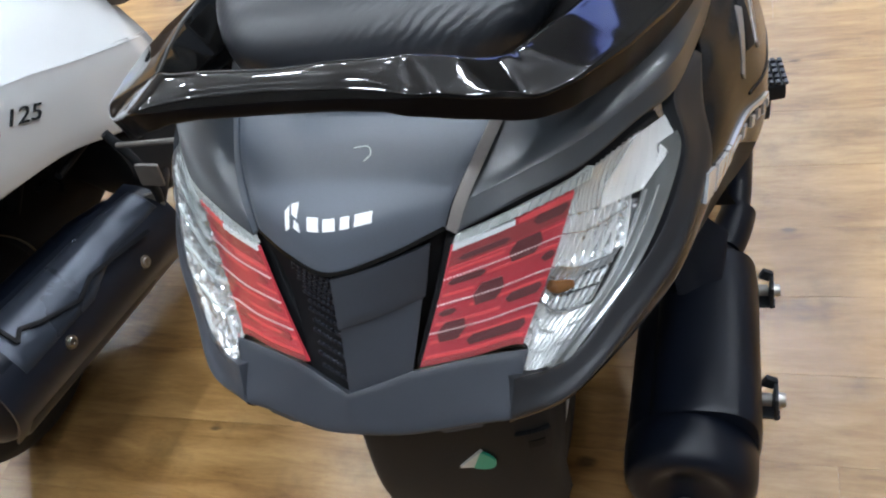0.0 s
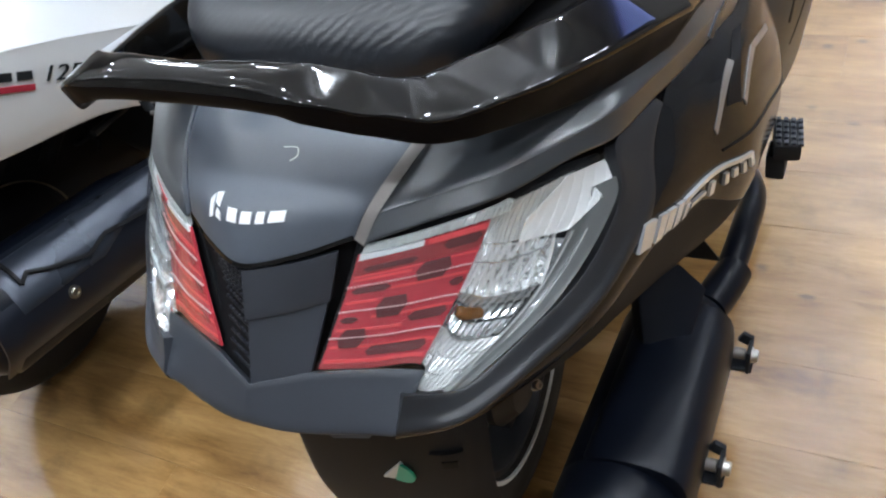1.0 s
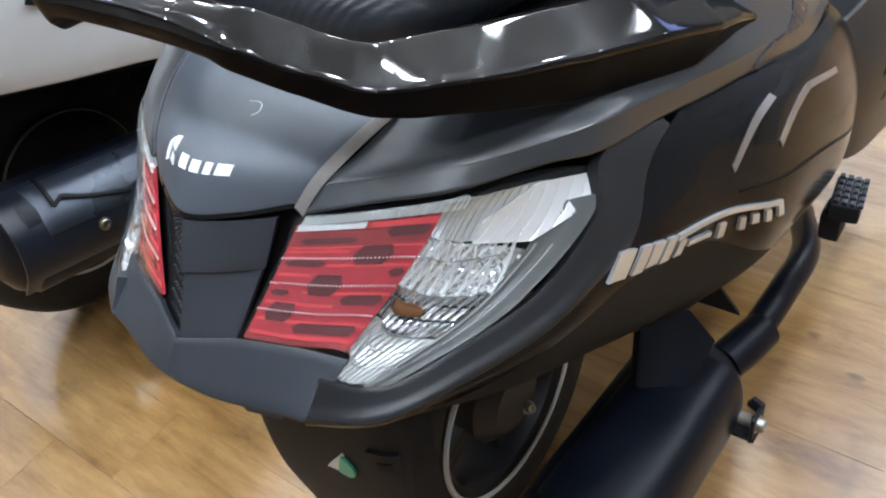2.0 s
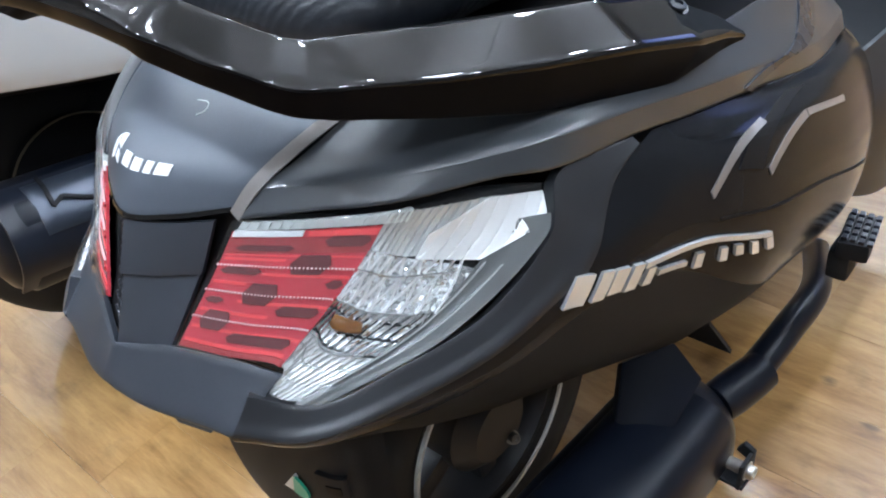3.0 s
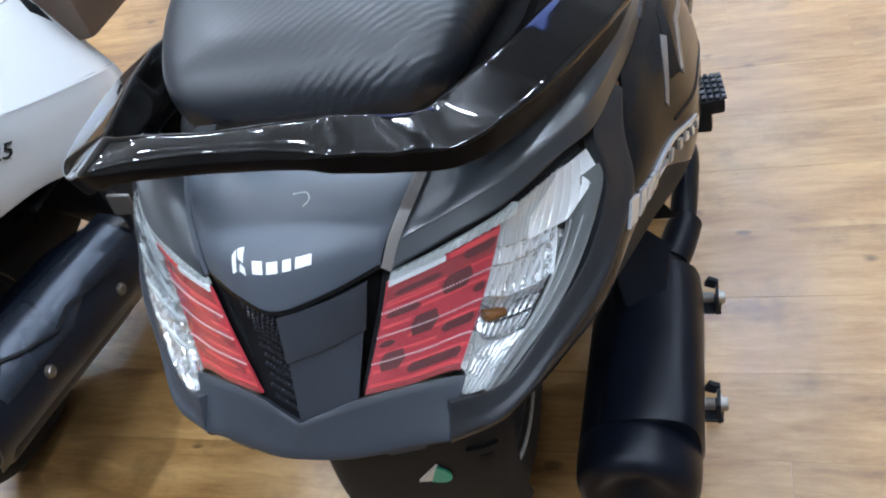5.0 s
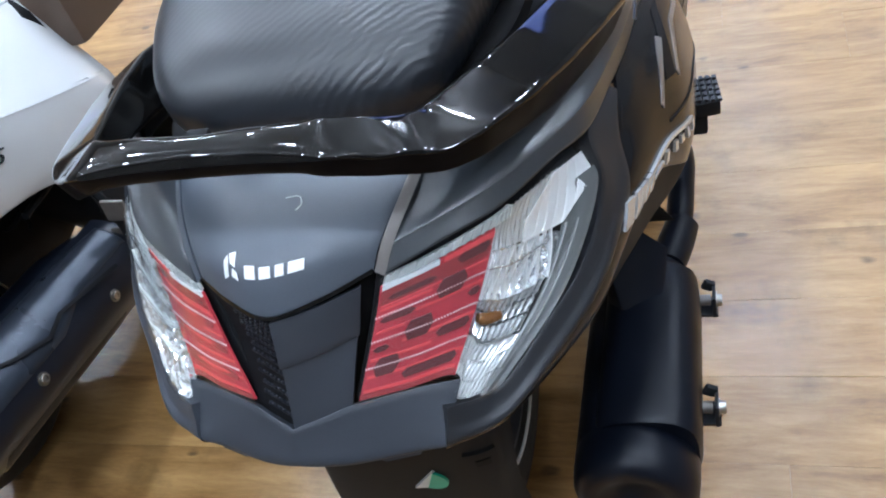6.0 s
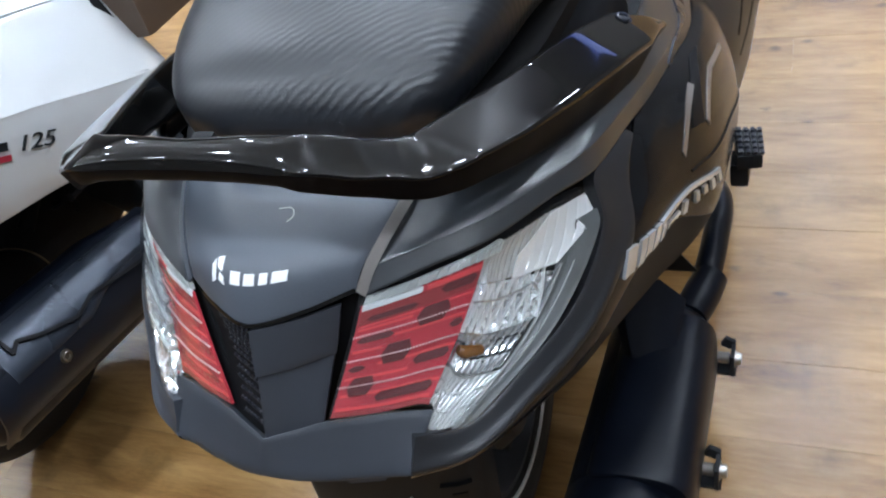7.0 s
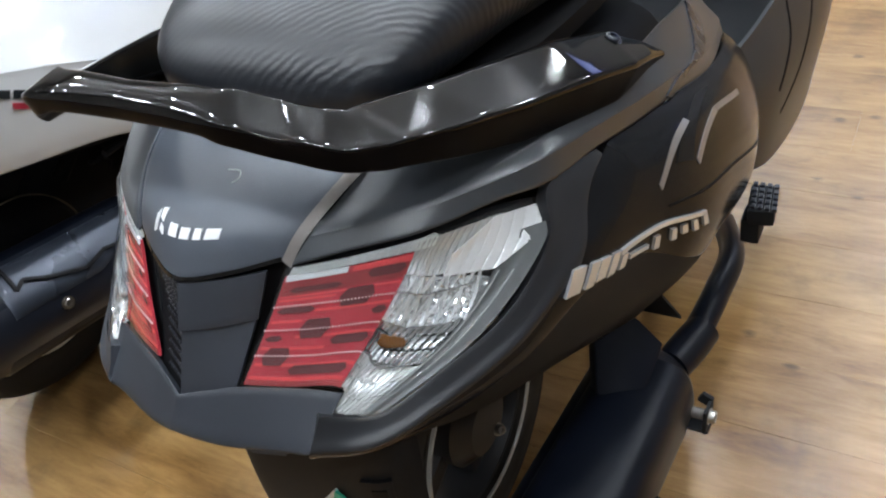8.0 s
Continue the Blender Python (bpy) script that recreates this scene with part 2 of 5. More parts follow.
# ---------------------------------------------------------------- building helpers
def thing(name, place=(0, 0, 0), label="", category="", group="", kind=""):
    ob = new(name)
    ob.location = place
    ob.empty_display_size = 0.05
    return tagged(ob, label, category, group, kind)


def link_mesh(name, me, mat, parent, label="", smooth=True, angle=40):
    if smooth:
        me.shade_smooth()
        me.set_sharp_from_angle(angle=radians(angle))
    me.materials.append(mat)
    ob = new(name, me)
    if parent is not None:
        ob.parent = parent
        root = parent
        shift = Vector((0, 0, 0))
        while root is not None:
            shift += root.location
            root = root.parent
        me.transform(Matrix.Translation(-shift))
    return tagged(ob, label)


def part(name, bm, mat, parent, label="", smooth=True, angle=40):
    bmesh.ops.recalc_face_normals(bm, faces=bm.faces)
    me = bpy.data.meshes.new(name)
    bm.to_mesh(me)
    bm.free()
    return link_mesh(name, me, mat, parent, label, smooth, angle)


def cr(ps, s):
    """A smooth curve through the points ps, at s from 0 to 1."""
    n = len(ps) - 1
    x = min(max(s, 0.0), 1.0) * n
    i = min(int(x), n - 1)
    f = x - i
    p1, p2 = ps[i], ps[i + 1]
    p0 = ps[i - 1] if i > 0 else p1 * 2 - p2
    p3 = ps[i + 2] if i + 2 <= n else p2 * 2 - p1
    return 0.5 * ((2 * p1) + (p2 - p0) * f + (2 * p0 - 5 * p1 + 4 * p2 - p3) * f * f + (3 * p1 - p0 - 3 * p2 + p3) * f * f * f)


def weights(x, n):
    """First index and the four weights of a smooth curve over n points, one point added at each end, for values x from 0 to 1."""
    x = np.clip(x, 0.0, 1.0) * (n - 1)
    i = np.minimum(x.astype(int), n - 2)
    f = x - i
    w = np.stack((-f + 2 * f ** 2 - f ** 3, 2 - 5 * f ** 2 + 3 * f ** 3, f + 4 * f ** 2 - 3 * f ** 3, -f ** 2 + f ** 3)) * 0.5
    return i, w


class Sheet:
    """A smooth sheet through columns of points; u runs over the columns, v along each. side: 1 right, -1 mirrored."""

    def __init__(self, cols, out, side=1):
        g = np.array(cols, float) * (side, 1, 1)
        g = np.concatenate((2 * g[:1] - g[1:2], g, 2 * g[-1:] - g[-2:-1]), 0)
        self.grid = np.concatenate((2 * g[:, :1] - g[:, 1:2], g, 2 * g[:, -1:] - g[:, -2:-1]), 1)
        self.out = np.array(out, float) * (side, 1, 1)

    def many(self, u, v):
        u, v = np.asarray(u, float), np.asarray(v, float)
        i, a = weights(u, self.grid.shape[0] - 2)
        j, b = weights(v, self.grid.shape[1] - 2)
        p = np.zeros((*u.shape, 3))
        for k in range(4):
            for m in range(4):
                p += (a[k] * b[m])[..., None] * self.grid[i + k, j + m]
        return p

    def normals(self, u, v, e=0.01):
        u, v = np.asarray(u, float), np.asarray(v, float)
        a = self.many(np.minimum(u + e, 1), v) - self.many(np.maximum(u - e, 0), v)
        b = self.many(u, np.minimum(v + e, 1)) - self.many(u, np.maximum(v - e, 0))
        n = np.cross(a, b)
        n /= np.maximum(np.linalg.norm(n, axis=-1, keepdims=True), 1e-9)
        flip = np.sign((n * self.out).sum(-1, keepdims=True))
        return n * np.where(flip == 0, 1, flip)

    def at(self, u, v):
        return self.many(np.array([u]), np.array([v]))[0]

    def normal(self, u, v):
        return self.normals(np.array([u]), np.array([v]))[0]

    def near(self, p):
        """u and v of the place on the sheet nearest to p."""
        p, bu, bv, span = np.array(p, float), 0.5, 0.5, 0.5
        for k in range(4):
            u, v = np.meshgrid(np.clip(np.linspace(bu - span, bu + span, 31), 0, 1), np.clip(np.linspace(bv - span, bv + span, 31), 0, 1))
            d = np.linalg.norm(self.many(u, v) - p, axis=-1)
            q = np.unravel_index(np.argmin(d), d.shape)
            bu, bv, span = u[q], v[q], span / 10
        return float(bu), float(bv)


def shell_bm(outer, inner, bm=None):
    """A closed shell between two grids of points."""
    bm = bm or bmesh.new()
    nu, nv = len(outer), len(outer[0])
    a = [[bm.verts.new(p) for p in col] for col in outer]
    b = [[bm.verts.new(p) for p in col] for col in inner]
    for i in range(nu - 1):
        for j in range(nv - 1):
            bm.faces.new((a[i][j], a[i + 1][j], a[i + 1][j + 1], a[i][j + 1]))
            bm.faces.new((b[i][j], b[i][j + 1], b[i + 1][j + 1], b[i + 1][j]))
    for i in range(nu - 1):
        bm.faces.new((a[i][0], b[i][0], b[i + 1][0], a[i + 1][0]))
        bm.faces.new((a[i][-1], a[i + 1][-1], b[i + 1][-1], b[i][-1]))
    for j in range(nv - 1):
        bm.faces.new((a[0][j], a[0][j + 1], b[0][j + 1], b[0][j]))
        bm.faces.new((a[-1][j], b[-1][j], b[-1][j + 1], a[-1][j + 1]))
    return bm


def sheet_bm(sh, u=(0, 1), v=(0, 1), n=(24, 16), lift=0.0, thick=0.003, edit=None, round_edge=0.0, bm=None):
    """A shell on a sheet, between two values of u and of v. edit(s, t) adds to the lift, s and t from 0 to 1 over the part."""
    us, vs, hs = (np.zeros((n[0] + 1, n[1] + 1)) for k in range(3))
    for i in range(n[0] + 1):
        s = i / n[0]
        va, vb = v(s) if callable(v) else v
        for j in range(n[1] + 1):
            t = j / n[1]
            us[i, j], vs[i, j] = u[0] + (u[1] - u[0]) * s, va + (vb - va) * t
            hs[i, j] = lift + (edit(s, t) if edit else 0.0)
            if round_edge and (i in (0, n[0]) or j in (0, n[1])):
                hs[i, j] -= round_edge
    p, q = sh.many(us, vs), sh.normals(us, vs)
    return shell_bm(p + q * hs[..., None], p + q * (hs - thick)[..., None], bm)


def box_bm(size, place=(0, 0, 0), bevel=0.0, turn=(0, 0, 0), bm=None, segments=2):
    tmp = bmesh.new()
    bmesh.ops.create_cube(tmp, size=1)
    bmesh.ops.scale(tmp, vec=size, verts=tmp.verts)
    if bevel:
        bmesh.ops.bevel(tmp, geom=tmp.edges[:], offset=bevel, segments=segments, profile=0.7, affect="EDGES")
    m = pose(*place, *turn)
    bmesh.ops.transform(tmp, matrix=m, verts=tmp.verts)
    if bm is None:
        return tmp
    me = bpy.data.meshes.new("tmp")
    tmp.to_mesh(me)
    tmp.free()
    bm.from_mesh(me)
    bpy.data.meshes.remove(me)
    return bm


def lathe_bm(profile, steps, m, arc=1.0, bm=None):
    """Turns a profile of (radius, height) round z and sets it at the pose m. A closed profile gives a ring."""
    bm = bm or bmesh.new()
    rings = []
    full = arc >= 0.999
    count = steps if full else steps + 1
    for k in range(count):
        a = 2 * math.pi * arc * k / steps
        rings.append([bm.verts.new(m @ Vector((r * math.cos(a), r * math.sin(a), h))) for r, h in profile])
    for k in range(steps):
        a, b = rings[k], rings[(k + 1) % count]
        for j in range(len(profile) - 1):
            if profile[j][0] < 1e-6 and profile[j + 1][0] < 1e-6:
                continue
            bm.faces.new((a[j], b[j], b[j + 1], a[j + 1]))
    bmesh.ops.remove_doubles(bm, verts=bm.verts, dist=1e-6)
    return bm


def tube_bm(points, radius, n=10, steps=None, bm=None, ends=True):
    """A round tube along a smooth curve; radius a number or a list."""
    bm = bm or bmesh.new()
    ps = [np.array(p, float) for p in points]
    steps = steps or 6 * (len(ps) - 1)
    rings, up = [], np.array((0.13, 0.21, 0.97))
    for k in range(steps + 1):
        s = k / steps
        c = cr(ps, s)
        t = cr(ps, min(s + 0.01, 1)) - cr(ps, max(s - 0.01, 0))
        t /= np.linalg.norm(t)
        a = np.cross(t, up)
        a /= np.linalg.norm(a)
        b = np.cross(a, t)
        up = b
        r = radius if not isinstance(radius, (list, tuple)) else float(np.interp(s, np.linspace(0, 1, len(radius)), radius))
        rings.append([bm.verts.new(c + r * (a * math.cos(2 * math.pi * q / n) + b * math.sin(2 * math.pi * q / n))) for q in range(n)])
    for k in range(steps):
        for q in range(n):
            bm.faces.new((rings[k][q], rings[k][(q + 1) % n], rings[k + 1][(q + 1) % n], rings[k + 1][q]))
    if ends:
        bm.faces.new(rings[0])
        bm.faces.new(rings[-1][::-1])
    return bm


def ribbon_bm(sh, points, width, lift=0.0005, thick=0.001, n=10, taper=None):
    """A flat band of some width that lies on a sheet and runs through places near it."""
    uv = [np.array(sh.near(p)) for p in points]
    left, right = [], []
    for k in range(n + 1):
        s = k / n
        u, v = cr(uv, s) if len(uv) > 2 else uv[0] + (uv[1] - uv[0]) * s
        u2, v2 = cr(uv, min(s + 0.02, 1)) if len(uv) > 2 else uv[1]
        u1, v1 = cr(uv, max(s - 0.02, 0)) if len(uv) > 2 else uv[0]
        p, q = sh.at(u, v), sh.normal(u, v)
        t = sh.at(u2, v2) - sh.at(u1, v1)
        t /= np.linalg.norm(t)
        w = np.cross(q, t) * width * 0.5 * (taper(s) if taper else 1)
        left.append((p - w, q))
        right.append((p + w, q))
    outer = [[p + q * (lift + thick) for p, q in row] for row in (left, right)]
    inner = [[p + q * (lift - 0.002) for p, q in row] for row in (left, right)]
    return shell_bm(outer, inner)


def slab_on(sh, corners, lift=0.0005, thick=0.001, n=(6, 3)):
    """A four-cornered slab on a sheet; its corners are (u, v)."""
    c = np.array(corners, float)
    s, t = np.meshgrid(np.linspace(0, 1, n[0] + 1), np.linspace(0, 1, n[1] + 1), indexing="ij")
    s, t = s[..., None], t[..., None]
    uv = (c[0] * (1 - s) + c[1] * s) * (1 - t) + (c[3] * (1 - s) + c[2] * s) * t
    p, q = sh.many(uv[..., 0], uv[..., 1]), sh.normals(uv[..., 0], uv[..., 1])
    return shell_bm(p + q * (lift + thick), p + q * (lift - 0.002))


def poly_on(sh, uvs, lift=0.0, thick=0.001):
    """A many-cornered plate on a sheet."""
    bm = bmesh.new()
    top, low = [], []
    for u, v in uvs:
        p, q = sh.at(u, v), sh.normal(u, v)
        top.append(bm.verts.new(p + q * (lift + thick)))
        low.append(bm.verts.new(p + q * (lift - 0.001)))
    bm.faces.new(top)
    bm.faces.new(low[::-1])
    for k in range(len(uvs)):
        bm.faces.new((top[k], low[k], low[(k + 1) % len(uvs)], top[(k + 1) % len(uvs)]))
    return bm


def section_loft(stations, n=28, caps=True):
    """Rounded sections along a way: (centre, half width vector, half height vector, squareness)."""
    bm = bmesh.new()
    rings = []
    for c, w, h, e in stations:
        ring = []
        for k in range(n):
            a = 2 * math.pi * (k + 0.5) / n
            x, y = math.cos(a), math.sin(a)
            x = math.copysign(abs(x) ** (2 / e), x)
            y = math.copysign(abs(y) ** (2 / e), y)
            ring.append(bm.verts.new(np.array(c) + np.array(w) * x + np.array(h) * y))
        rings.append(ring)
    for k in range(len(rings) - 1):
        for q in range(n):
            bm.faces.new((rings[k][q], rings[k][(q + 1) % n], rings[k + 1][(q + 1) % n], rings[k + 1][q]))
    if caps:
        bm.faces.new(rings[0])
        bm.faces.new(rings[-1][::-1])
    return bm


def bolt_bm(place, axis, r=0.006, length=0.01):
    m = Matrix.Translation(place) @ Vector(axis).to_track_quat("Z", "Y").to_matrix().to_4x4()
    k = r * 0.45
    return lathe_bm([(0, length * 0.55), (k, length * 0.55), (k * 1.15, length), (r * 0.85, length), (r, length * 0.8), (r, 0.2 * length),
                     (r * 1.35, 0.2 * length), (r * 1.35, -0.002), (0, -0.002)], 14, m)


def text_part(name, text, size, m, mat, parent, label="", depth=0.001, shear=0.0):
    cu = bpy.data.curves.new(name, "FONT")
    cu.body, cu.size, cu.extrude, cu.shear = text, size, depth, shear
    cu.align_x = "CENTER"
    ob = bpy.data.objects.new("lettering", cu)
    scene.collection.objects.link(ob)
    bpy.context.view_layer.update()
    me = bpy.data.meshes.new_from_object(ob)
    bpy.data.objects.remove(ob)
    bpy.data.curves.remove(cu)
    me.transform(m)
    return link_mesh(name, me, mat, parent, label, smooth=False)


# ---------------------------------------------------------------- the room
ROOM = (-5.0, 2.6, -1.8, 6.0, 3.2)
X0, X1, Y0, Y1, H = ROOM
floor = tagged(new("floor"), "light oak laminate floor of long planks", "floor", kind="structure")
part("underlay", box_bm((X1 - X0, Y1 - Y0, 0.1), ((X0 + X1) / 2, (Y0 + Y1) / 2, -0.0535)), JOINT, floor, smooth=False)
ceiling = part("ceiling", box_bm((X1 - X0, Y1 - Y0, 0.1), ((X0 + X1) / 2, (Y0 + Y1) / 2, H + 0.05)), CEIL, None, smooth=False)
tagged(ceiling, "plain warm grey showroom ceiling with lamps", "ceiling", kind="structure")
# unseen walls, kept dark; east and south stand close to darken reflections
for name, size, place in (("wall_north", (X1 - X0, 0.12, H), ((X0 + X1) / 2, Y1 + 0.06, H / 2)),
                          ("wall_south", (X1 - X0, 0.12, H), ((X0 + X1) / 2, Y0 - 0.06, H / 2)),
                          ("wall_east", (0.12, Y1 - Y0 + 0.24, H), (X1 + 0.06, (Y0 + Y1) / 2, H / 2)),
                          ("wall_west", (0.12, Y1 - Y0 + 0.24, H), (X0 - 0.06, (Y0 + Y1) / 2, H / 2))):
    w = part(name, box_bm(size, place), WALLP, None, smooth=False)
    tagged(w, "plain brown-grey wall, unseen, added to close the room", "wall", kind="structure")


def ceiling_light(x, y, r=0.07, drop=0.45):
    z = H - drop
    t = thing("pendant_lamp", (x, y, H), "small round white lamp hanging below the ceiling", "ceiling lamp", "ceiling lamps")
    part("cord", lathe_bm([(0, 0), (0.003, 0), (0.003, -drop), (0, -drop)], 8, pose(x, y, H - 0.001)), CEIL, t)
    part("rim", lathe_bm([(r, 0.006), (r + 0.006, 0.008), (r + 0.008, 0.0), (r + 0.006, -0.008), (r, -0.006), (r, 0.006)], 28, pose(x, y, z)), CEIL, t)
    part("diffuser", lathe_bm([(0, -0.004), (r * 0.98, -0.004), (r * 0.98, 0.004), (0, 0.004)], 28, pose(x, y, z)), PANEL_GLOW, t, smooth=False)


for x in (-3.8, -2.7, -1.6, -0.5, 0.45, 1.6):
    for y in (-0.7, 0.8, 2.2, 3.6, 5.0):
        ceiling_light(x, y)

sign = thing("wall_sign", (0.95, Y1, 2.2), "blue lit rectangular sign on the showroom wall", "sign")
part("sign_box", box_bm((1.14, 0.10, 0.84), (0.95, Y1 - 0.05, 2.2), 0.01), BLACK, sign, smooth=False)
part("sign_face", box_bm((1.10, 0.01, 0.80), (0.95, Y1 - 0.106, 2.2)), SIGN_GLOW, sign, "glowing blue face", smooth=False)


# ---------------------------------------------------------------- the dark grey scooter
VX = -0.008   # the tail's ridge lies a little off the middle


def ridge(p):
    """Shifts the ridge of the tail sideways, fading out towards the lamps."""
    x, y, z = p
    return (x + VX * max(0.0, 1 - abs(x) / 0.07), y, z)


def both(points):
    """A row from the left to the right, from its right half, which begins on the ridge."""
    return [ridge((-x, y, z)) for x, y, z in points[:0:-1]] + [ridge(p) for p in points]


scooter = thing("scooter", (0, 0.35, 0), "matte dark grey motor scooter with black seat, parked on the floor", "scooter", "scooters")

# the tail panel between the two seams
TAIL_ROWS = [
    [(0, 0.046, 0.638), (0.036, 0.058, 0.6425), (0.069, 0.078, 0.6475)],
    [(0, 0.070, 0.6655), (0.040, 0.078, 0.666), (0.076, 0.094, 0.662)],
    [(0, 0.112, 0.683), (0.046, 0.116, 0.682), (0.089, 0.126, 0.676)],
    [(0, 0.170, 0.697), (0.052, 0.172, 0.695), (0.104, 0.178, 0.688)],
]
tail = Sheet(list(map(list, zip(*[both(r) for r in TAIL_ROWS]))), (0, -0.5, 1))
tail_panel = part("tail_panel", sheet_bm(tail, n=(40, 30), thick=0.004, round_edge=0.0012), MATTE, scooter, "smooth grey tail panel, lit tone put into its paint")
# the lip's black also paints the shadow line below the panel
LIP = [[(x, y - 0.0005, z - 0.001), (x, y + 0.012, z - 0.006)] for x, y, z in both(TAIL_ROWS[0])]
part("panel_lip", sheet_bm(Sheet(LIP, (0, -1, -1)), n=(30, 3), thick=0.003), GLOSS, tail_panel, "gloss black lower lip with the shadow line in its colour")

# maker's mark, as plain white shapes
u0, v0 = tail.near((-0.0375, 0.069, 0.6590))
u1, v1 = tail.near((0.0265, 0.0695, 0.6608))


def mark(a, b, c, d, name="logo_shape"):
    """A white slab; a to d are corners as (along, up) in parts of the mark's length."""
    def place(q):
        return (u0 + (u1 - u0) * q[0], v0 + (v1 - v0) * q[0] + 0.26 * q[1])
    part(name, slab_on(tail, [place(q) for q in (a, b, c, d)], 0.0002, 0.0005, (3, 3)), WHITE, tail_panel, "white printed mark", smooth=False)


mark((-0.02, -0.05), (0.05, 0.05), (0.07, 0.62), (0.0, 0.45))
mark((0.10, 0.42), (0.17, 0.34), (0.20, 0.72), (0.10, 0.66))
mark((0.11, 0.10), (0.20, 0.02), (0.19, 0.22), (0.13, 0.30))
for k, (a, b) in enumerate(((0.31, 0.45), (0.50, 0.63), (0.68, 0.77), (0.81, 0.97))):
    mark((a, 0.10), (b, 0.10), (b - 0.005, 0.42 if k == 0 else 0.38), (a + 0.005, 0.42 if k == 0 else 0.38))

# a pale curved scratch on the panel
part("scratch", ribbon_bm(tail, [(0.006, 0.118, 0.684), (0.016, 0.119, 0.684), (0.019, 0.113, 0.683), (0.015, 0.108, 0.682)], 0.0006, 0.0002, 0.0002, 12),
     PAPER, tail_panel, "thin pale curved scratch")

# the bumper band under the lamps
BAND_EDGES = [((0, 0.0, 0.5615), (0, -0.0172, 0.5405)), ((0.007, 0.0030, 0.5626), (0.0085, -0.0170, 0.5402)), ((0.024, 0.0100, 0.5653), (0.027, -0.0148, 0.5392)), ((0.042, 0.0175, 0.5680), (0.046, -0.0105, 0.5384)), ((0.082, 0.032, 0.5670), (0.083, 0.0000, 0.5380)),
              ((0.1145, 0.0435, 0.5610), (0.1035, 0.0045, 0.5372))]
BAND = []
for a, b in BAND_EDGES:
    a, b = np.array(a), np.array(b)
    BAND.append([tuple(a + (b - a) * f) for f in (0, 0.31, 0.62, 0.93)] + [tuple(b + (b - a) * 0.06 + (0, 0.001, -0.002)), tuple(b + (0, 0.0045, -0.0075)), tuple(b + (0, 0.013, -0.020))])
cols = [[ridge((-x, y, z)) for x, y, z in c] for c in BAND[:0:-1]] + [[ridge(p) for p in c] for c in BAND]
band = Sheet(cols, (0, -1, 0.4))
# bumper takes the plates' charcoal, darker than the tail panel
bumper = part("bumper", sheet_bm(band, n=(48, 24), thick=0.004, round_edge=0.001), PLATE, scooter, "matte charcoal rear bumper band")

# black sheet added behind the plates and lamps to keep the gaps dark
BACK = [[(-0.125, 0.135, 0.635), (-0.115, 0.105, 0.590), (-0.105, 0.060, 0.500)], [(-0.075, 0.092, 0.640), (-0.06, 0.070, 0.600), (-0.05, 0.035, 0.500)], [(VX, 0.064, 0.632), (VX, 0.046, 0.600), (VX, 0.012, 0.500)],
        [(0.075, 0.092, 0.640), (0.06, 0.070, 0.600), (0.05, 0.035, 0.500)], [(0.125, 0.135, 0.635), (0.115, 0.105, 0.590), (0.105, 0.060, 0.500)]]
part("backing", sheet_bm(Sheet(BACK, (0, -1, 0.5)), n=(24, 12), thick=0.006), PITCH, scooter, "black sheet added to keep the gaps dark")

# dark plates and grille between the lamps
for name, top, low in (("upper_plate", [(0.0, 0.0445, 0.6345), (0.032, 0.0555, 0.638), (0.060, 0.070, 0.641)], [(0.0, 0.026, 0.603), (0.028, 0.038, 0.6055), (0.0525, 0.052, 0.608)]),
                       ("lower_plate", [(0.0, 0.0305, 0.604), (0.026, 0.0415, 0.606), (0.0505, 0.053, 0.608)], [(0.0, 0.0015, 0.5590), (0.02, 0.009, 0.5625), (0.0405, 0.0178, 0.5660)])):
    right = Sheet([[ridge(a), ridge(b)] for a, b in zip(top, low)], (0.3, -1, 0.5))
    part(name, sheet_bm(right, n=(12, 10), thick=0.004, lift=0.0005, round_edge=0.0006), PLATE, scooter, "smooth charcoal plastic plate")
left_top = [(0.0, 0.0445, 0.6345), (0.032, 0.0555, 0.638), (0.068, 0.0735, 0.642)]
left_mid = [(0.0, 0.0305, 0.604), (0.026, 0.0415, 0.606), (0.0525, 0.054, 0.607)]
left_low = [(0.0, 0.000, 0.556), (0.02, 0.008, 0.559), (0.0405, 0.0165, 0.562)]
gr = Sheet([[ridge((-q[0], q[1], q[2])) for q in c] for c in zip(left_top, left_mid, left_low)], (-0.3, -1, 0.5))
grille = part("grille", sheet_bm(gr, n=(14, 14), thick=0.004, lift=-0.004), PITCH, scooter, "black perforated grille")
for i in range(9):
    for j in range(13):
        if 0.06 + j * 0.072 < 0.98:
            uu, vv = 0.10 + (i + 0.5 * (j % 2)) * 0.085, 0.06 + j * 0.070
            if uu < 0.9:
                p, q = gr.at(uu, vv), gr.normal(uu, vv)
                if i < 7:
                    m = Matrix.Translation(p - q * 0.0036) @ Vector(q).to_track_quat("Z", "Y").to_matrix().to_4x4()
                    me_name = "mesh_stud"
                    part(me_name, lathe_bm([(0, 0.0016), (0.0014, 0.0011), (0.0021, 0), (0, -0.0008)], 6, m), GUARD, grille, smooth=False)


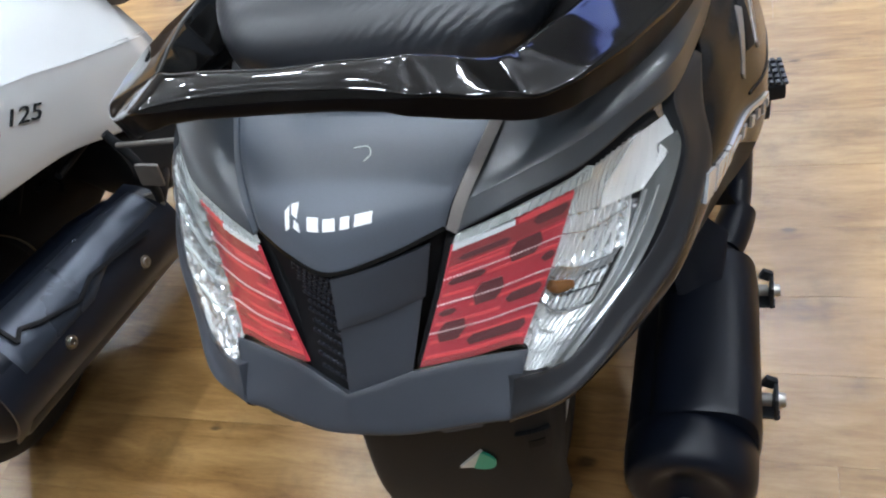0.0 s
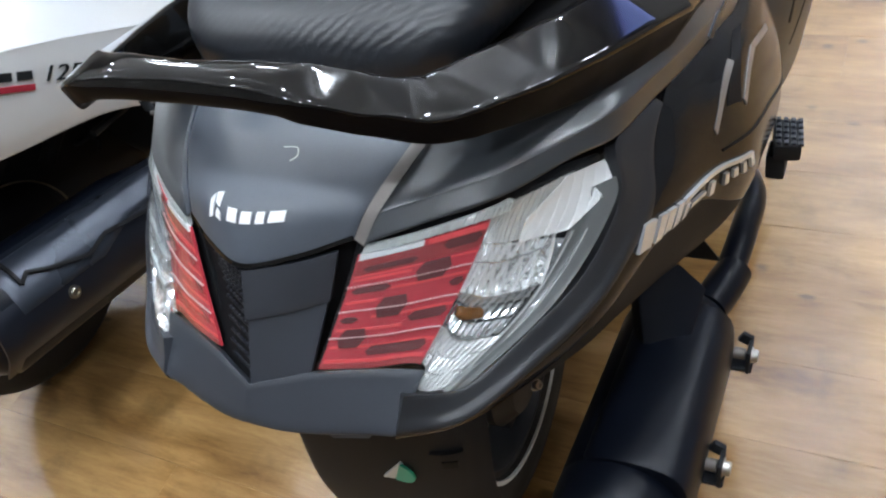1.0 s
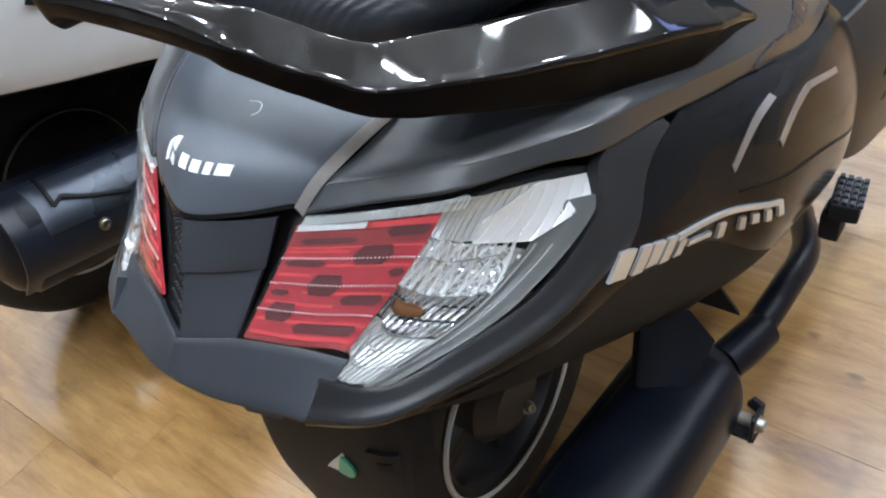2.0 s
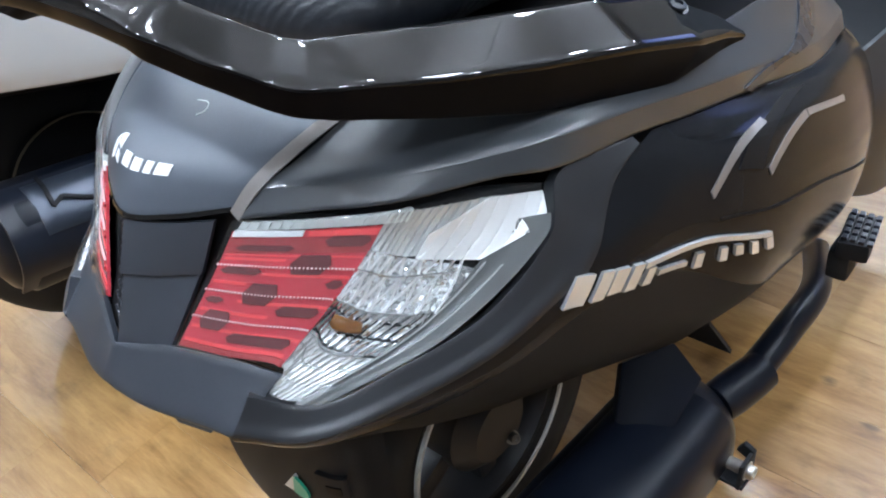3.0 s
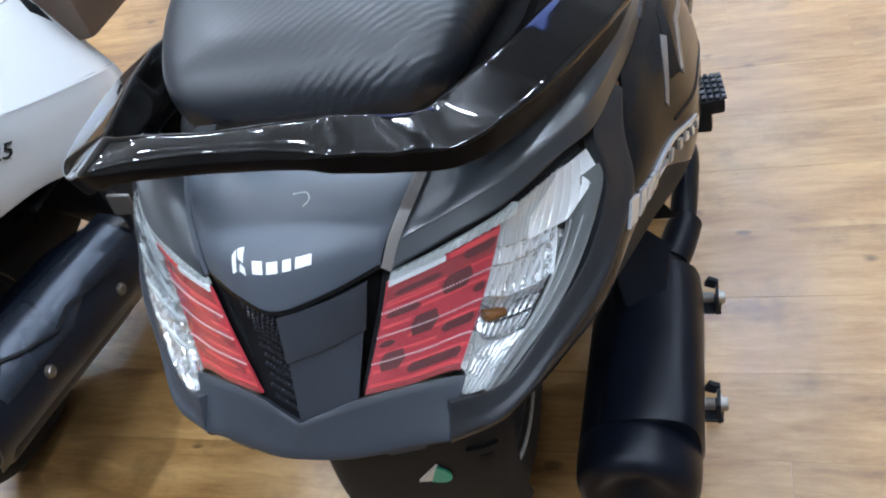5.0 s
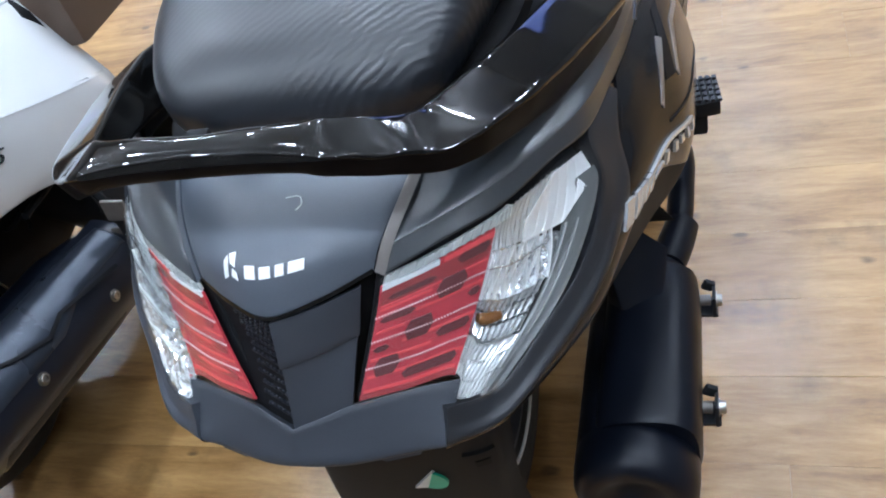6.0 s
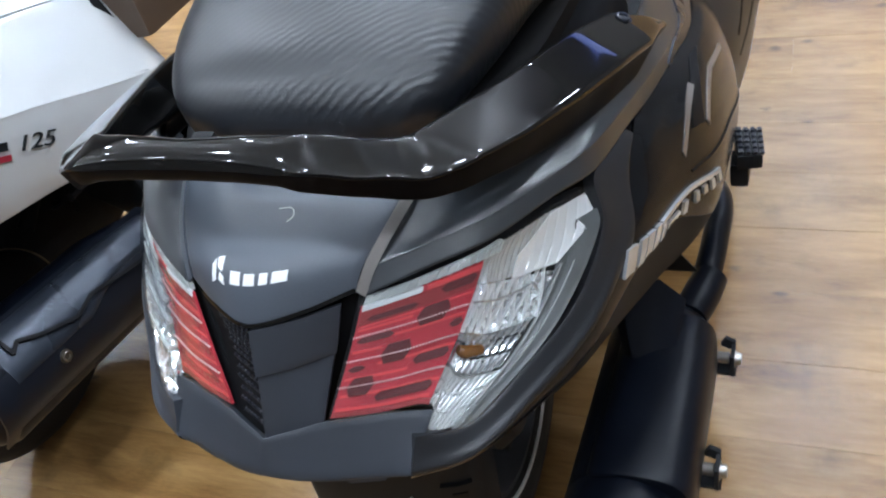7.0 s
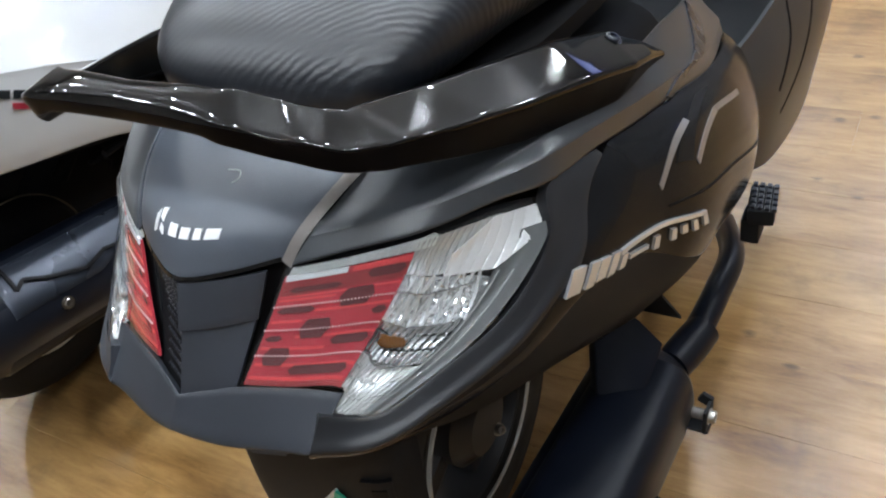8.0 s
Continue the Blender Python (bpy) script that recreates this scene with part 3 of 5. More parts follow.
def lamp_sheet(side):
    cols = [
        [(0.074, 0.0735, 0.6445), (0.067, 0.060, 0.626), (0.056, 0.040, 0.600), (0.0415, 0.0165, 0.5690)],
        [(0.112, 0.098, 0.6435), (0.106, 0.082, 0.624), (0.094, 0.058, 0.596), (0.0775, 0.0295, 0.5655)],
        [(0.151, 0.131, 0.6402), (0.142, 0.110, 0.617), (0.128, 0.080, 0.590), (0.1092, 0.0432, 0.5622)],
        [(0.166, 0.153, 0.6370), (0.157, 0.125, 0.608), (0.140, 0.087, 0.578), (0.1105, 0.0275, 0.5532)],
        [(0.184, 0.182, 0.6320), (0.181, 0.155, 0.602), (0.161, 0.103, 0.570), (0.1225, 0.0325, 0.5470)],
        [(0.201, 0.213, 0.6230), (0.2105, 0.192, 0.598), (0.185, 0.122, 0.563), (0.1370, 0.0460, 0.5410)],
    ]
    if side < 0:   # a little fuller on this side
        for k, more in ((3, (0.002, 0.003, 0.003, 0.002)), (4, (0.003, 0.006, 0.006, 0.004)), (5, (0.004, 0.010, 0.010, 0.006))):
            cols[k] = [(x + d, y, z) for (x, y, z), d in zip(cols[k], more)]
    return Sheet(cols, (0.5, -1, 0.7), side)


def across(u):
    """The sheet's u from the share of the lamp's width; the red part ends at a half."""
    return 0.8 * u if u < 0.5 else 0.4 + 1.2 * (u - 0.5)


def tail_lamp(side):
    sh = lamp_sheet(side)
    lamp = part("tail_lamp", sheet_bm(sh, n=(36, 24), lift=-0.011, thick=0.003), BLACK, scooter, "split red and clear tail lamp")
    # the clear part: wing whitened for its bright reflection, crinkled chrome bowl, bulb bay, fluted foot and a smoked
    # outer band
    dice = random.Random(11)
    jag = [[dice.uniform(-1, 1) for k in range(64)] for m in range(64)]

    def crinkle(s, t):
        return 0.0015 * jag[int(round(s * 61)) % 64][int(round(t * 61)) % 64]

    def flutes(s, t):
        cut = (s * 11 + 0.8 * t) % 1
        return 0.0010 * abs(cut * 2 - 1) - (0.0022 if cut < 0.16 else 0.0) - (0.0016 if (t * 3.0 + 0.15 * s) % 1 < 0.10 else 0.0) - 0.002 * math.sin(math.pi * t)

    def etched(s, t):
        cut = (s * 13 + 0.9 * t) % 1
        return (-0.0016 if cut < 0.16 else 0.0005 * abs(cut * 2 - 1)) - 0.0030 * math.sin(math.pi * t)

    def wing(s, t):
        cut = (s * 7 + 0.9 * t) % 1
        return (-0.0011 if cut < 0.07 else 0.0) - 0.0012 * math.sin(math.pi * t)
    if side > 0:
        part("etched_panel", sheet_bm(sh, u=(0.402, 0.84), v=lambda s: (0.045, 0.30 + 0.03 * s), n=(120, 12), lift=-0.0026, thick=0.001, edit=etched), ETCHED, lamp, "etched grey panel")
        part("reflector_wing", sheet_bm(sh, u=(0.64, 0.985), v=lambda s: (0.20 - 0.150 * min(1, s * 2.2), 0.330 + 0.085 * s - 0.42 * max(0.0, s - 0.62)), n=(80, 14), lift=-0.0014, thick=0.001, edit=wing), WING, lamp, "wing, the chrome's bright reflection put into its white")
        part("reflector", sheet_bm(sh, u=(0.402, 0.87), v=lambda s: (0.31 + 0.12 * s * s, 0.60), n=(24, 15), lift=-0.0055, thick=0.001, edit=lambda s, t: crinkle(s, t) - 0.004 * math.sin(math.pi * t) * math.sin(math.pi * s)), MIRROR, lamp, "crinkled chrome bowl", smooth=False)
        part("bulb_bay", sheet_bm(sh, u=(0.402, 0.865), v=(0.605, 0.78), n=(110, 20), lift=-0.0085, thick=0.001, edit=flutes), MIRROR, lamp, "chrome bay round the bulb", angle=12)
        part("reflector_foot", sheet_bm(sh, u=(0.402, 0.865), v=(0.785, 0.98), n=(110, 24), lift=-0.0040, thick=0.001, edit=flutes), ETCHED, lamp, "fluted silver foot", angle=12)
        part("lamp_edge", sheet_bm(sh, u=(0.86, 1.0), v=(0.20, 0.995), n=(24, 90), lift=-0.0040, thick=0.001, edit=lambda s, t: 0.004 * s + 0.0006 * math.sin(9 * s + 5 * t) * (1 - s)), SMOKE, lamp, "smoked grey outer band")
        for a, b, c, d in ((0.872, 0.40, 0.862, 0.90), (0.930, 0.42, 0.915, 0.80)):
            part("edge_streak", slab_on(sh, [(a, b), (a + 0.007, b), (c + 0.006, d), (c, d)], -0.0022, 0.0010, (1, 24)), ETCHED, lamp, smooth=False)
        # crossed ribs moulded over the bowl
        for k in range(7):
            a = 0.415 + 0.062 * k
            for lean in (0.075, -0.060):
                b = min(0.868, max(0.404, a + lean))
                part("cross_rib", slab_on(sh, [(a, 0.325), (a + 0.006, 0.325), (b + 0.006, 0.595), (b, 0.595)], -0.0046, 0.0016, (1, 8)), WING, lamp, smooth=False)
    else:
        part("reflector", sheet_bm(sh, u=(0.402, 0.995), v=(0.03, 0.985), n=(22, 40), lift=-0.0040, thick=0.001, edit=lambda s, t: crinkle(s, t) + 0.003 * s), MIRROR, lamp, "crinkled silver reflector", smooth=False)
        for k in range(6):
            a = 0.16 + 0.135 * k
            part("rib", slab_on(sh, [(0.41, a), (0.97, a - 0.10), (0.97, a - 0.085), (0.41, a + 0.015)], -0.0010, 0.0012, (12, 1)), PAPER, lamp, smooth=False)
    # comb of small ribs along the top edge
    part("top_strip", slab_on(sh, [(0.025, 0.028), (0.50, 0.028), (0.48, 0.112), (0.020, 0.112)], -0.0052, 0.001, (16, 3)), PAPER, lamp, "pale grey strip behind the comb")
    for k in range(16):
        a = 0.04 + 0.0305 * k
        part("top_rib", slab_on(sh, [(a, 0.03), (a + 0.012, 0.03), (a + 0.007, 0.105), (a - 0.005, 0.105)], -0.004, 0.002, (1, 3)), PAPER, lamp, smooth=False)
    # the red part
    red = part("red_insert", sheet_bm(sh, u=(0.010, 0.400), v=(0.125, 0.985), n=(24, 18), lift=-0.0035, thick=0.002), RED, lamp, "bright red inner lens")
    # white bar painting the ceiling light's reflection along the top bevel
    part("bar_glint", slab_on(sh, [(0.016, 0.115), (0.212, 0.125), (0.212, 0.175), (0.016, 0.175)], -0.0030, 0.0012, (8, 2)), WHITE, lamp, "white bar painted as a ceiling light's reflection")
    part("red_bar", slab_on(sh, [(0.225, 0.125), (0.396, 0.130), (0.396, 0.182), (0.225, 0.177)], -0.0030, 0.0012, (8, 2)), BRIGHT_RED, red, "vivid red bar beside the white one")
    part("foot_band", slab_on(sh, [(0.014, 0.950), (0.396, 0.950), (0.396, 0.982), (0.014, 0.982)], -0.0034, 0.0009, (12, 1)), DULL_RED, red, "duller red lower edge")
    part("dull_band", slab_on(sh, [(0.014, 0.195), (0.396, 0.195), (0.396, 0.315), (0.014, 0.335)], -0.0040, 0.0009, (12, 3)), DULL_RED, red, "duller red band")
    for v, h, a, b in ((0.375, 0.020, 0.02, 0.20), (0.475, 0.018, 0.15, 0.395), (0.545, 0.018, 0.02, 0.12), (0.655, 0.018, 0.12, 0.395), (0.735, 0.018, 0.02, 0.24), (0.845, 0.020, 0.02, 0.395), (0.935, 0.022, 0.02, 0.38), (0.345, 0.012, 0.02, 0.395)):
        part("bright_bar", slab_on(sh, [(a, v - h / 2), (b, v - h / 2), (b, v + h / 2), (a, v + h / 2)], -0.0040, 0.0010, (10, 1)), BRIGHT_RED, red, smooth=False)
    long_bars = ((0.285, 0.06, 0.96, 0.060), (0.475, 0.10, 0.94, 0.065), (0.655, 0.06, 0.90, 0.065), (0.845, 0.10, 0.94, 0.060))
    for v, a, b, h in long_bars if side < 0 else ((0.40, 0.54, 0.80, 0.13), (0.60, 0.31, 0.57, 0.13), (0.79, 0.09, 0.33, 0.12), (0.225, 0.68, 0.97, 0.09), (0.285, 0.10, 0.52, 0.05), (0.46, 0.06, 0.37, 0.045),
                       (0.52, 0.84, 0.98, 0.05), (0.69, 0.62, 0.95, 0.06), (0.875, 0.38, 0.92, 0.06), (0.665, 0.05, 0.20, 0.04)):
        a, b, k = across(a / 2), across(b / 2), 0.016
        part("segment", poly_on(sh, [(a + k, v - h / 2), (b - k, v - h / 2), (b, v), (b - k, v + h / 2), (a + k, v + h / 2), (a, v)], -0.0032, 0.0009), MAROON if side > 0 else DULL_RED, red, smooth=False)
    # moulded ribs; their pale colour paints the glints along the edges
    for v in (0.42, 0.60, 0.78):
        teeth = bmesh.new()
        for k in range(38):
            a = 0.010 + 0.390 * k / 38
            o, q = sh.at(a, v + 0.002), sh.normal(a, v)
            m = Matrix.Translation(o - q * 0.0022) @ Vector(q).to_track_quat("Z", "Y").to_matrix().to_4x4()
            lathe_bm([(0, 0.0010), (0.0006, 0.0006), (0.0008, -0.0006)], 5, m, bm=teeth)
        part("rib", teeth, PINK, red, "dotted rib, its glints put into the pale colour", smooth=False)
        part("rib", slab_on(sh, [(0.41, v - 0.003), (0.80, v - 0.004), (0.80, v + 0.003), (0.41, v + 0.004)], -0.0030, 0.0016, (12, 1)), MIRROR, lamp, smooth=False)
    # amber bulb behind the clear part
    if side > 0:
        part("bulb", tube_bm([sh.at(0.475, 0.70) - 0.0075 * sh.normal(0.5, 0.7), sh.at(0.56, 0.69) - 0.0065 * sh.normal(0.55, 0.7), sh.at(0.655, 0.68) - 0.0075 * sh.normal(0.64, 0.7)], [0.0035, 0.0048, 0.0050, 0.0046, 0.0036], 12, 14),
             AMBER, lamp, "amber indicator bulb")
    cover = part("lens", sheet_bm(sh, n=(40, 28), lift=0.003, thick=0.0025, round_edge=0.002), CLEAR, lamp, "clear polished cover")
    cover.visible_shadow = False


for side in (1, -1):
    tail_lamp(side)

# side skins: columns run from the tail forwards, each from the crease down
SIDE_COLS = [
    [(0.1070, 0.0215, 0.5575), (0.1050, 0.0140, 0.5520), (0.1032, 0.0022, 0.5350), (0.099, 0.011, 0.519), (0.085, 0.05, 0.49), (0.07, 0.075, 0.46)],
    [(0.1380, 0.0480, 0.5430), (0.1420, 0.0380, 0.5380), (0.1425, 0.0305, 0.5275), (0.137, 0.038, 0.508), (0.122, 0.062, 0.475), (0.10, 0.09, 0.435)],
    [(0.1680, 0.0930, 0.5520), (0.1760, 0.0860, 0.5450), (0.1780, 0.0820, 0.5330), (0.176, 0.085, 0.510), (0.163, 0.10, 0.465), (0.135, 0.12, 0.415)],
    [(0.1990, 0.1430, 0.5700), (0.2070, 0.1390, 0.5620), (0.2110, 0.1360, 0.5480), (0.210, 0.136, 0.520), (0.197, 0.145, 0.465), (0.163, 0.16, 0.405)],
    [(0.2140, 0.1930, 0.6000), (0.2210, 0.1930, 0.5920), (0.2280, 0.1920, 0.5640), (0.229, 0.192, 0.528), (0.216, 0.196, 0.460), (0.180, 0.205, 0.395)],
    [(0.2065, 0.2190, 0.6285), (0.2220, 0.2310, 0.6150), (0.2400, 0.2420, 0.5720), (0.243, 0.245, 0.528), (0.231, 0.248, 0.450), (0.192, 0.250, 0.385)],
    [(0.2190, 0.2800, 0.6190), (0.2350, 0.2850, 0.6000), (0.2500, 0.3000, 0.5630), (0.257, 0.305, 0.520), (0.247, 0.305, 0.440), (0.203, 0.300, 0.370)],
    [(0.2260, 0.3500, 0.5960), (0.2420, 0.3600, 0.5800), (0.2580, 0.3700, 0.5600), (0.275, 0.374, 0.495), (0.266, 0.370, 0.425), (0.214, 0.355, 0.352)],
    [(0.2300, 0.4400, 0.5660), (0.2460, 0.4500, 0.5550), (0.2620, 0.4600, 0.5350), (0.279, 0.460, 0.475), (0.272, 0.455, 0.405), (0.222, 0.440, 0.330)],
    [(0.2320, 0.5500, 0.5280), (0.2470, 0.5600, 0.5170), (0.2610, 0.5700, 0.4900), (0.276, 0.570, 0.435), (0.270, 0.565, 0.370), (0.225, 0.540, 0.305)],
    [(0.2150, 0.6700, 0.4950), (0.2300, 0.6750, 0.4800), (0.2420, 0.6800, 0.4500), (0.252, 0.675, 0.400), (0.245, 0.660, 0.340), (0.205, 0.640, 0.285)],
    [(0.1700, 0.7500, 0.4700), (0.1800, 0.7500, 0.4550), (0.1900, 0.7500, 0.4200), (0.196, 0.740, 0.370), (0.188, 0.720, 0.320), (0.155, 0.700, 0.270)],
]
for k, c in enumerate(SIDE_COLS[:7]):
    for row, share in ((3, 0.97), (4, 0.86), (5, 0.72)):
        c[row] = (c[row][0] * (share + (1 - share) * k / 7), *c[row][1:])
for c in SIDE_COLS[:6]:
    c[1] = tuple((np.array(c[0]) + np.array(c[2])) / 2)
QUARTER_COLS = [
    [(0.0755, 0.0762, 0.6450), (0.0825, 0.0945, 0.6580), (0.0950, 0.1265, 0.6720), (0.1080, 0.1720, 0.6840)],
    [(0.1120, 0.1010, 0.6470), (0.1160, 0.1180, 0.6580), (0.1250, 0.1480, 0.6690), (0.1330, 0.1850, 0.6830)],
    [(0.1520, 0.1350, 0.6440), (0.1540, 0.1520, 0.6550), (0.1580, 0.1780, 0.6600), (0.1620, 0.2100, 0.6780)],
    [(0.1860, 0.1830, 0.6400), (0.1870, 0.1950, 0.6520), (0.1870, 0.2150, 0.6570), (0.1830, 0.2450, 0.6710)],
    [(0.2072, 0.2195, 0.6312), (0.2080, 0.2350, 0.6480), (0.2050, 0.2560, 0.6510), (0.1960, 0.2850, 0.6620)],
    [(0.2192, 0.2800, 0.6196), (0.2190, 0.2950, 0.6330), (0.2150, 0.3150, 0.6370), (0.2030, 0.3450, 0.6450)],
    [(0.2262, 0.3500, 0.5966), (0.2260, 0.3650, 0.6100), (0.2200, 0.3850, 0.6170), (0.2050, 0.4150, 0.6250)],
    [(0.2302, 0.4400, 0.5666), (0.2290, 0.4550, 0.5800), (0.2210, 0.4700, 0.5930), (0.2030, 0.4950, 0.6080)],
    [(0.2322, 0.5500, 0.5286), (0.2280, 0.5600, 0.5430), (0.2160, 0.5750, 0.5600), (0.1950, 0.5900, 0.5800)],
    [(0.2140, 0.6700, 0.4980), (0.2080, 0.6750, 0.5130), (0.1930, 0.6800, 0.5300), (0.1700, 0.6900, 0.5450)],
]
for side in (1, -1):
    fuller = 0.0 if side > 0 else 0.006
    sk = Sheet([[(x + fuller * min(k, 1), y, z) for x, y, z in c] for k, c in enumerate(SIDE_COLS)], (1, -0.3, 0.1), side)
    # lens surround and corner piece: the upper rows of the skin, as far as its own crease
    def skirt(u):
        return 0.40 * min(1.0, max(0.0, (6.3 / 11 - u) / (2.1 / 11)))
    def fold(u):
        return 0.56 + 0.40 * min(1.0, max(0.0, (u - 0.45) / 0.35))
    part("lamp_surround", sheet_bm(sk, u=(0, 6 / 11), v=lambda s: (0, skirt(s * 6 / 11)), n=(60, 12), thick=0.010, round_edge=0.0006), SURROUND if side > 0 else PLATE, scooter, "charcoal lamp surround, lit tone put into its colour")
    body_side = part("side_panel", sheet_bm(sk, v=lambda s: (skirt(s) + 0.002, fold(s)), n=(110, 28), thick=0.004, lift=-0.0006), SIDE, scooter, "side panel with chrome badge, shade put into its dark paint")
    # lower part of the same panel, made dull black for the shaded floor it mirrors
    part("side_panel_shaded", sheet_bm(sk, v=lambda s: (fold(s) + 0.001, 1), n=(80, 14), thick=0.004, lift=-0.0010), BLACK, scooter, "lower side panel, darkened for the shade it reflects")
    folded = []
    for c in QUARTER_COLS:
        a, b, d = (np.array(c[k]) for k in (0, 1, 3))
        if side < 0:
            folded.append([a, b, b * 0.5 + d * 0.5, d])
            continue
        folded.append([a, a * 0.5 + b * 0.5, a * 0.12 + b * 0.88, b, b * 0.88 + d * 0.12, b * 0.55 + d * 0.45 - (0, 0, 0.0015), d])
    qu = Sheet(folded, (0.4, -0.2, 1), side)
    part("quarter_panel", sheet_bm(qu, n=(80, 42), thick=0.004, round_edge=0.0008), SHOULDER, scooter, "grey quarter panel above the lamp, shade put into its paint")
    # strip along the step of the seam, pale on the right and panel grey on the left
    seam = [(0.0700, 0.0775, 0.6478), (0.0775, 0.0945, 0.6628), (0.0900, 0.1260, 0.6768), (0.1045, 0.175, 0.6890)]
    step = [[(x, y, z), (x + 0.0022, y - 0.0002, z - 0.0015), (x + 0.0062, y - 0.0006, z - 0.0050)] for x, y, z in seam]
    part("trim_strip", sheet_bm(Sheet(step, (1, -0.2, 1), side), n=(24, 6), thick=0.002, lift=0.0008 if side > 0 else -0.001), STRIP if side > 0 else MATTE, scooter, "pale strip along the step of the seam" if side > 0 else "grey strip along the step of the seam")
    # side graphics
    def on_side(x, y, z):
        return (x * side, y, z)
    for pts, w in (([(0.255, 0.320, 0.5560), (0.2487, 0.405, 0.5645)], 0.0065), ([(0.267, 0.386, 0.536), (0.2595, 0.464, 0.5375)], 0.0065),
                   ([(0.2595, 0.466, 0.537), (0.260, 0.546, 0.5040)], 0.0055)):
        part("stripe", ribbon_bm(sk, [on_side(*p) for p in pts], w, 0.0, 0.0005, 10), STRIP, body_side, "pale metallic stripe")
    # no fold here: a dark ribbon paints the crease's shade
    part("crease", ribbon_bm(sk, [on_side(*p) for p in ((0.2595, 0.3231, 0.5345), (0.277, 0.4268, 0.492), (0.276, 0.520, 0.450), (0.270, 0.590, 0.4147))], 0.0022, 0.0, 0.0003, 24), PITCH, body_side, "thin dark ribbon for the shade of a crease")
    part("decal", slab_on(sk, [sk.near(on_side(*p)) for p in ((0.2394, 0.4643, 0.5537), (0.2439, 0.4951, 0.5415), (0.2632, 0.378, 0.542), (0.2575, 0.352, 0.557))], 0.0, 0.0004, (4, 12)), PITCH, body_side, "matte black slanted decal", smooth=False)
    # wedge coloured blue-grey to paint the reflection on dark trim
    part("front_trim", slab_on(qu, [qu.near(on_side(*p)) for p in ((0.2292, 0.4156, 0.5768), (0.1936, 0.5806, 0.5807), (0.2095, 0.600, 0.557), (0.2305, 0.425, 0.571))], 0.0, 0.0018, (14, 4)), FIELD, scooter, "trim wedge, a bluish reflection put into its colour")
    # badge as plain slanted chrome shapes
    tl, bl, tr, br = (np.array(on_side(*p)) for p in ((0.228, 0.195, 0.571), (0.2255, 0.180, 0.5545), (0.2749, 0.3766, 0.4908), (0.2758, 0.3806, 0.4720)))
    for s0, s1, r0, r1 in ((0.0, 0.075, 0.0, 1.0), (0.105, 0.155, 0.0, 1.0), (0.165, 0.225, 0.0, 0.9), (0.245, 0.295, 0.0, 1.0), (0.305, 0.985, 0.0, 0.24), (0.325, 0.365, 0.28, 1.0), (0.39, 0.53, 0.50, 0.72),
                           (0.575, 0.615, 0.28, 1.0), (0.70, 0.735, 0.28, 0.95), (0.775, 0.815, 0.28, 0.8), (0.86, 0.895, 0.28, 0.95), (0.945, 0.985, 0.28, 0.95)):
        def spot(along, down):
            return (tl + (tr - tl) * along) * (1 - down) + (bl + (br - bl) * along) * down
        c = [sk.near(spot(*q)) for q in ((s0, r0), (s1, r0), (s1, r1), (s0, r1))]
        part("badge_shape", slab_on(sk, c, 0.0, 0.0022, (10 if s1 - s0 > 0.3 else 3, 3)), CHROME, body_side, "raised chrome badge shape", smooth=False)

# inner body, so that nothing shows through
st = [((0, y, z), (w, 0, 0), (0, 0, h), 5) for y, w, z, h in ((0.075, 0.055, 0.575, 0.035), (0.12, 0.10, 0.575, 0.065), (0.20, 0.15, 0.56, 0.10), (0.32, 0.17, 0.53, 0.11), (0.50, 0.17, 0.47, 0.12), (0.68, 0.14, 0.43, 0.10))]
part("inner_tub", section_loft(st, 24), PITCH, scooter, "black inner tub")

# grab rail: one half from the middle to its front tip, (x, y, z, half width, half height, lean, squareness)
RAIL = [(0.0, 0.0738, 0.7720, 0.0125, 0.0118, 4, 2.4), (0.0465, 0.0739, 0.7730, 0.0148, 0.0112, 4, 2.6), (0.074, 0.0748, 0.7708, 0.0156, 0.0102, 6, 3.2), (0.0815, 0.0760, 0.7688, 0.0166, 0.0092, 9, 9.0),
        (0.1075, 0.0895, 0.7530, 0.0170, 0.0090, 12, 12.0), (0.1240, 0.1030, 0.7395, 0.0182, 0.0096, 12, 12.0), (0.1350, 0.1120, 0.7335, 0.0200, 0.0102, 12, 12.0), (0.1440, 0.1260, 0.7285, 0.0226, 0.0112, 12, 12.0),
        (0.1530, 0.1480, 0.7205, 0.0236, 0.0126, 14, 12.0), (0.1630, 0.1745, 0.7105, 0.0242, 0.0148, 17, 12.0), (0.1788, 0.2276, 0.6907, 0.0244, 0.0198, 21, 12.0), (0.1940, 0.2860, 0.6715, 0.0246, 0.0225, 23, 12.0),
        (0.2080, 0.3450, 0.6510, 0.0225, 0.0195, 24, 10.0), (0.2210, 0.3830, 0.6385, 0.0110, 0.0100, 22, 6.0), (0.2310, 0.4040, 0.6290, 0.0025, 0.0025, 20, 3.0)]
half = [np.array(k) for k in RAIL]
full = []
for k in half[:0:-1]:   # the other half sits a little closer in at its corner
    near = float(np.interp(k[1], (0.0755, 0.100, 0.130, 0.230), (0, 1, 1, 0)))
    full.append(k * (-1, 1, 1, 1, 1, 1, 1) + np.array((0.010, -0.006, 0.005, -0.001, 0, 0, 0)) * near)
full += half
knots = np.array(full)
way = np.concatenate(((0,), np.cumsum(np.linalg.norm(np.diff(knots[:, :3], axis=0), axis=1))))
fine = np.arange(-0.03, way[-1] + 0.0301, 0.0005)
dense = np.stack([np.interp(fine, way, knots[:, k]) for k in range(7)], 1)
ends = np.clip(fine, 0, way[-1]) - fine
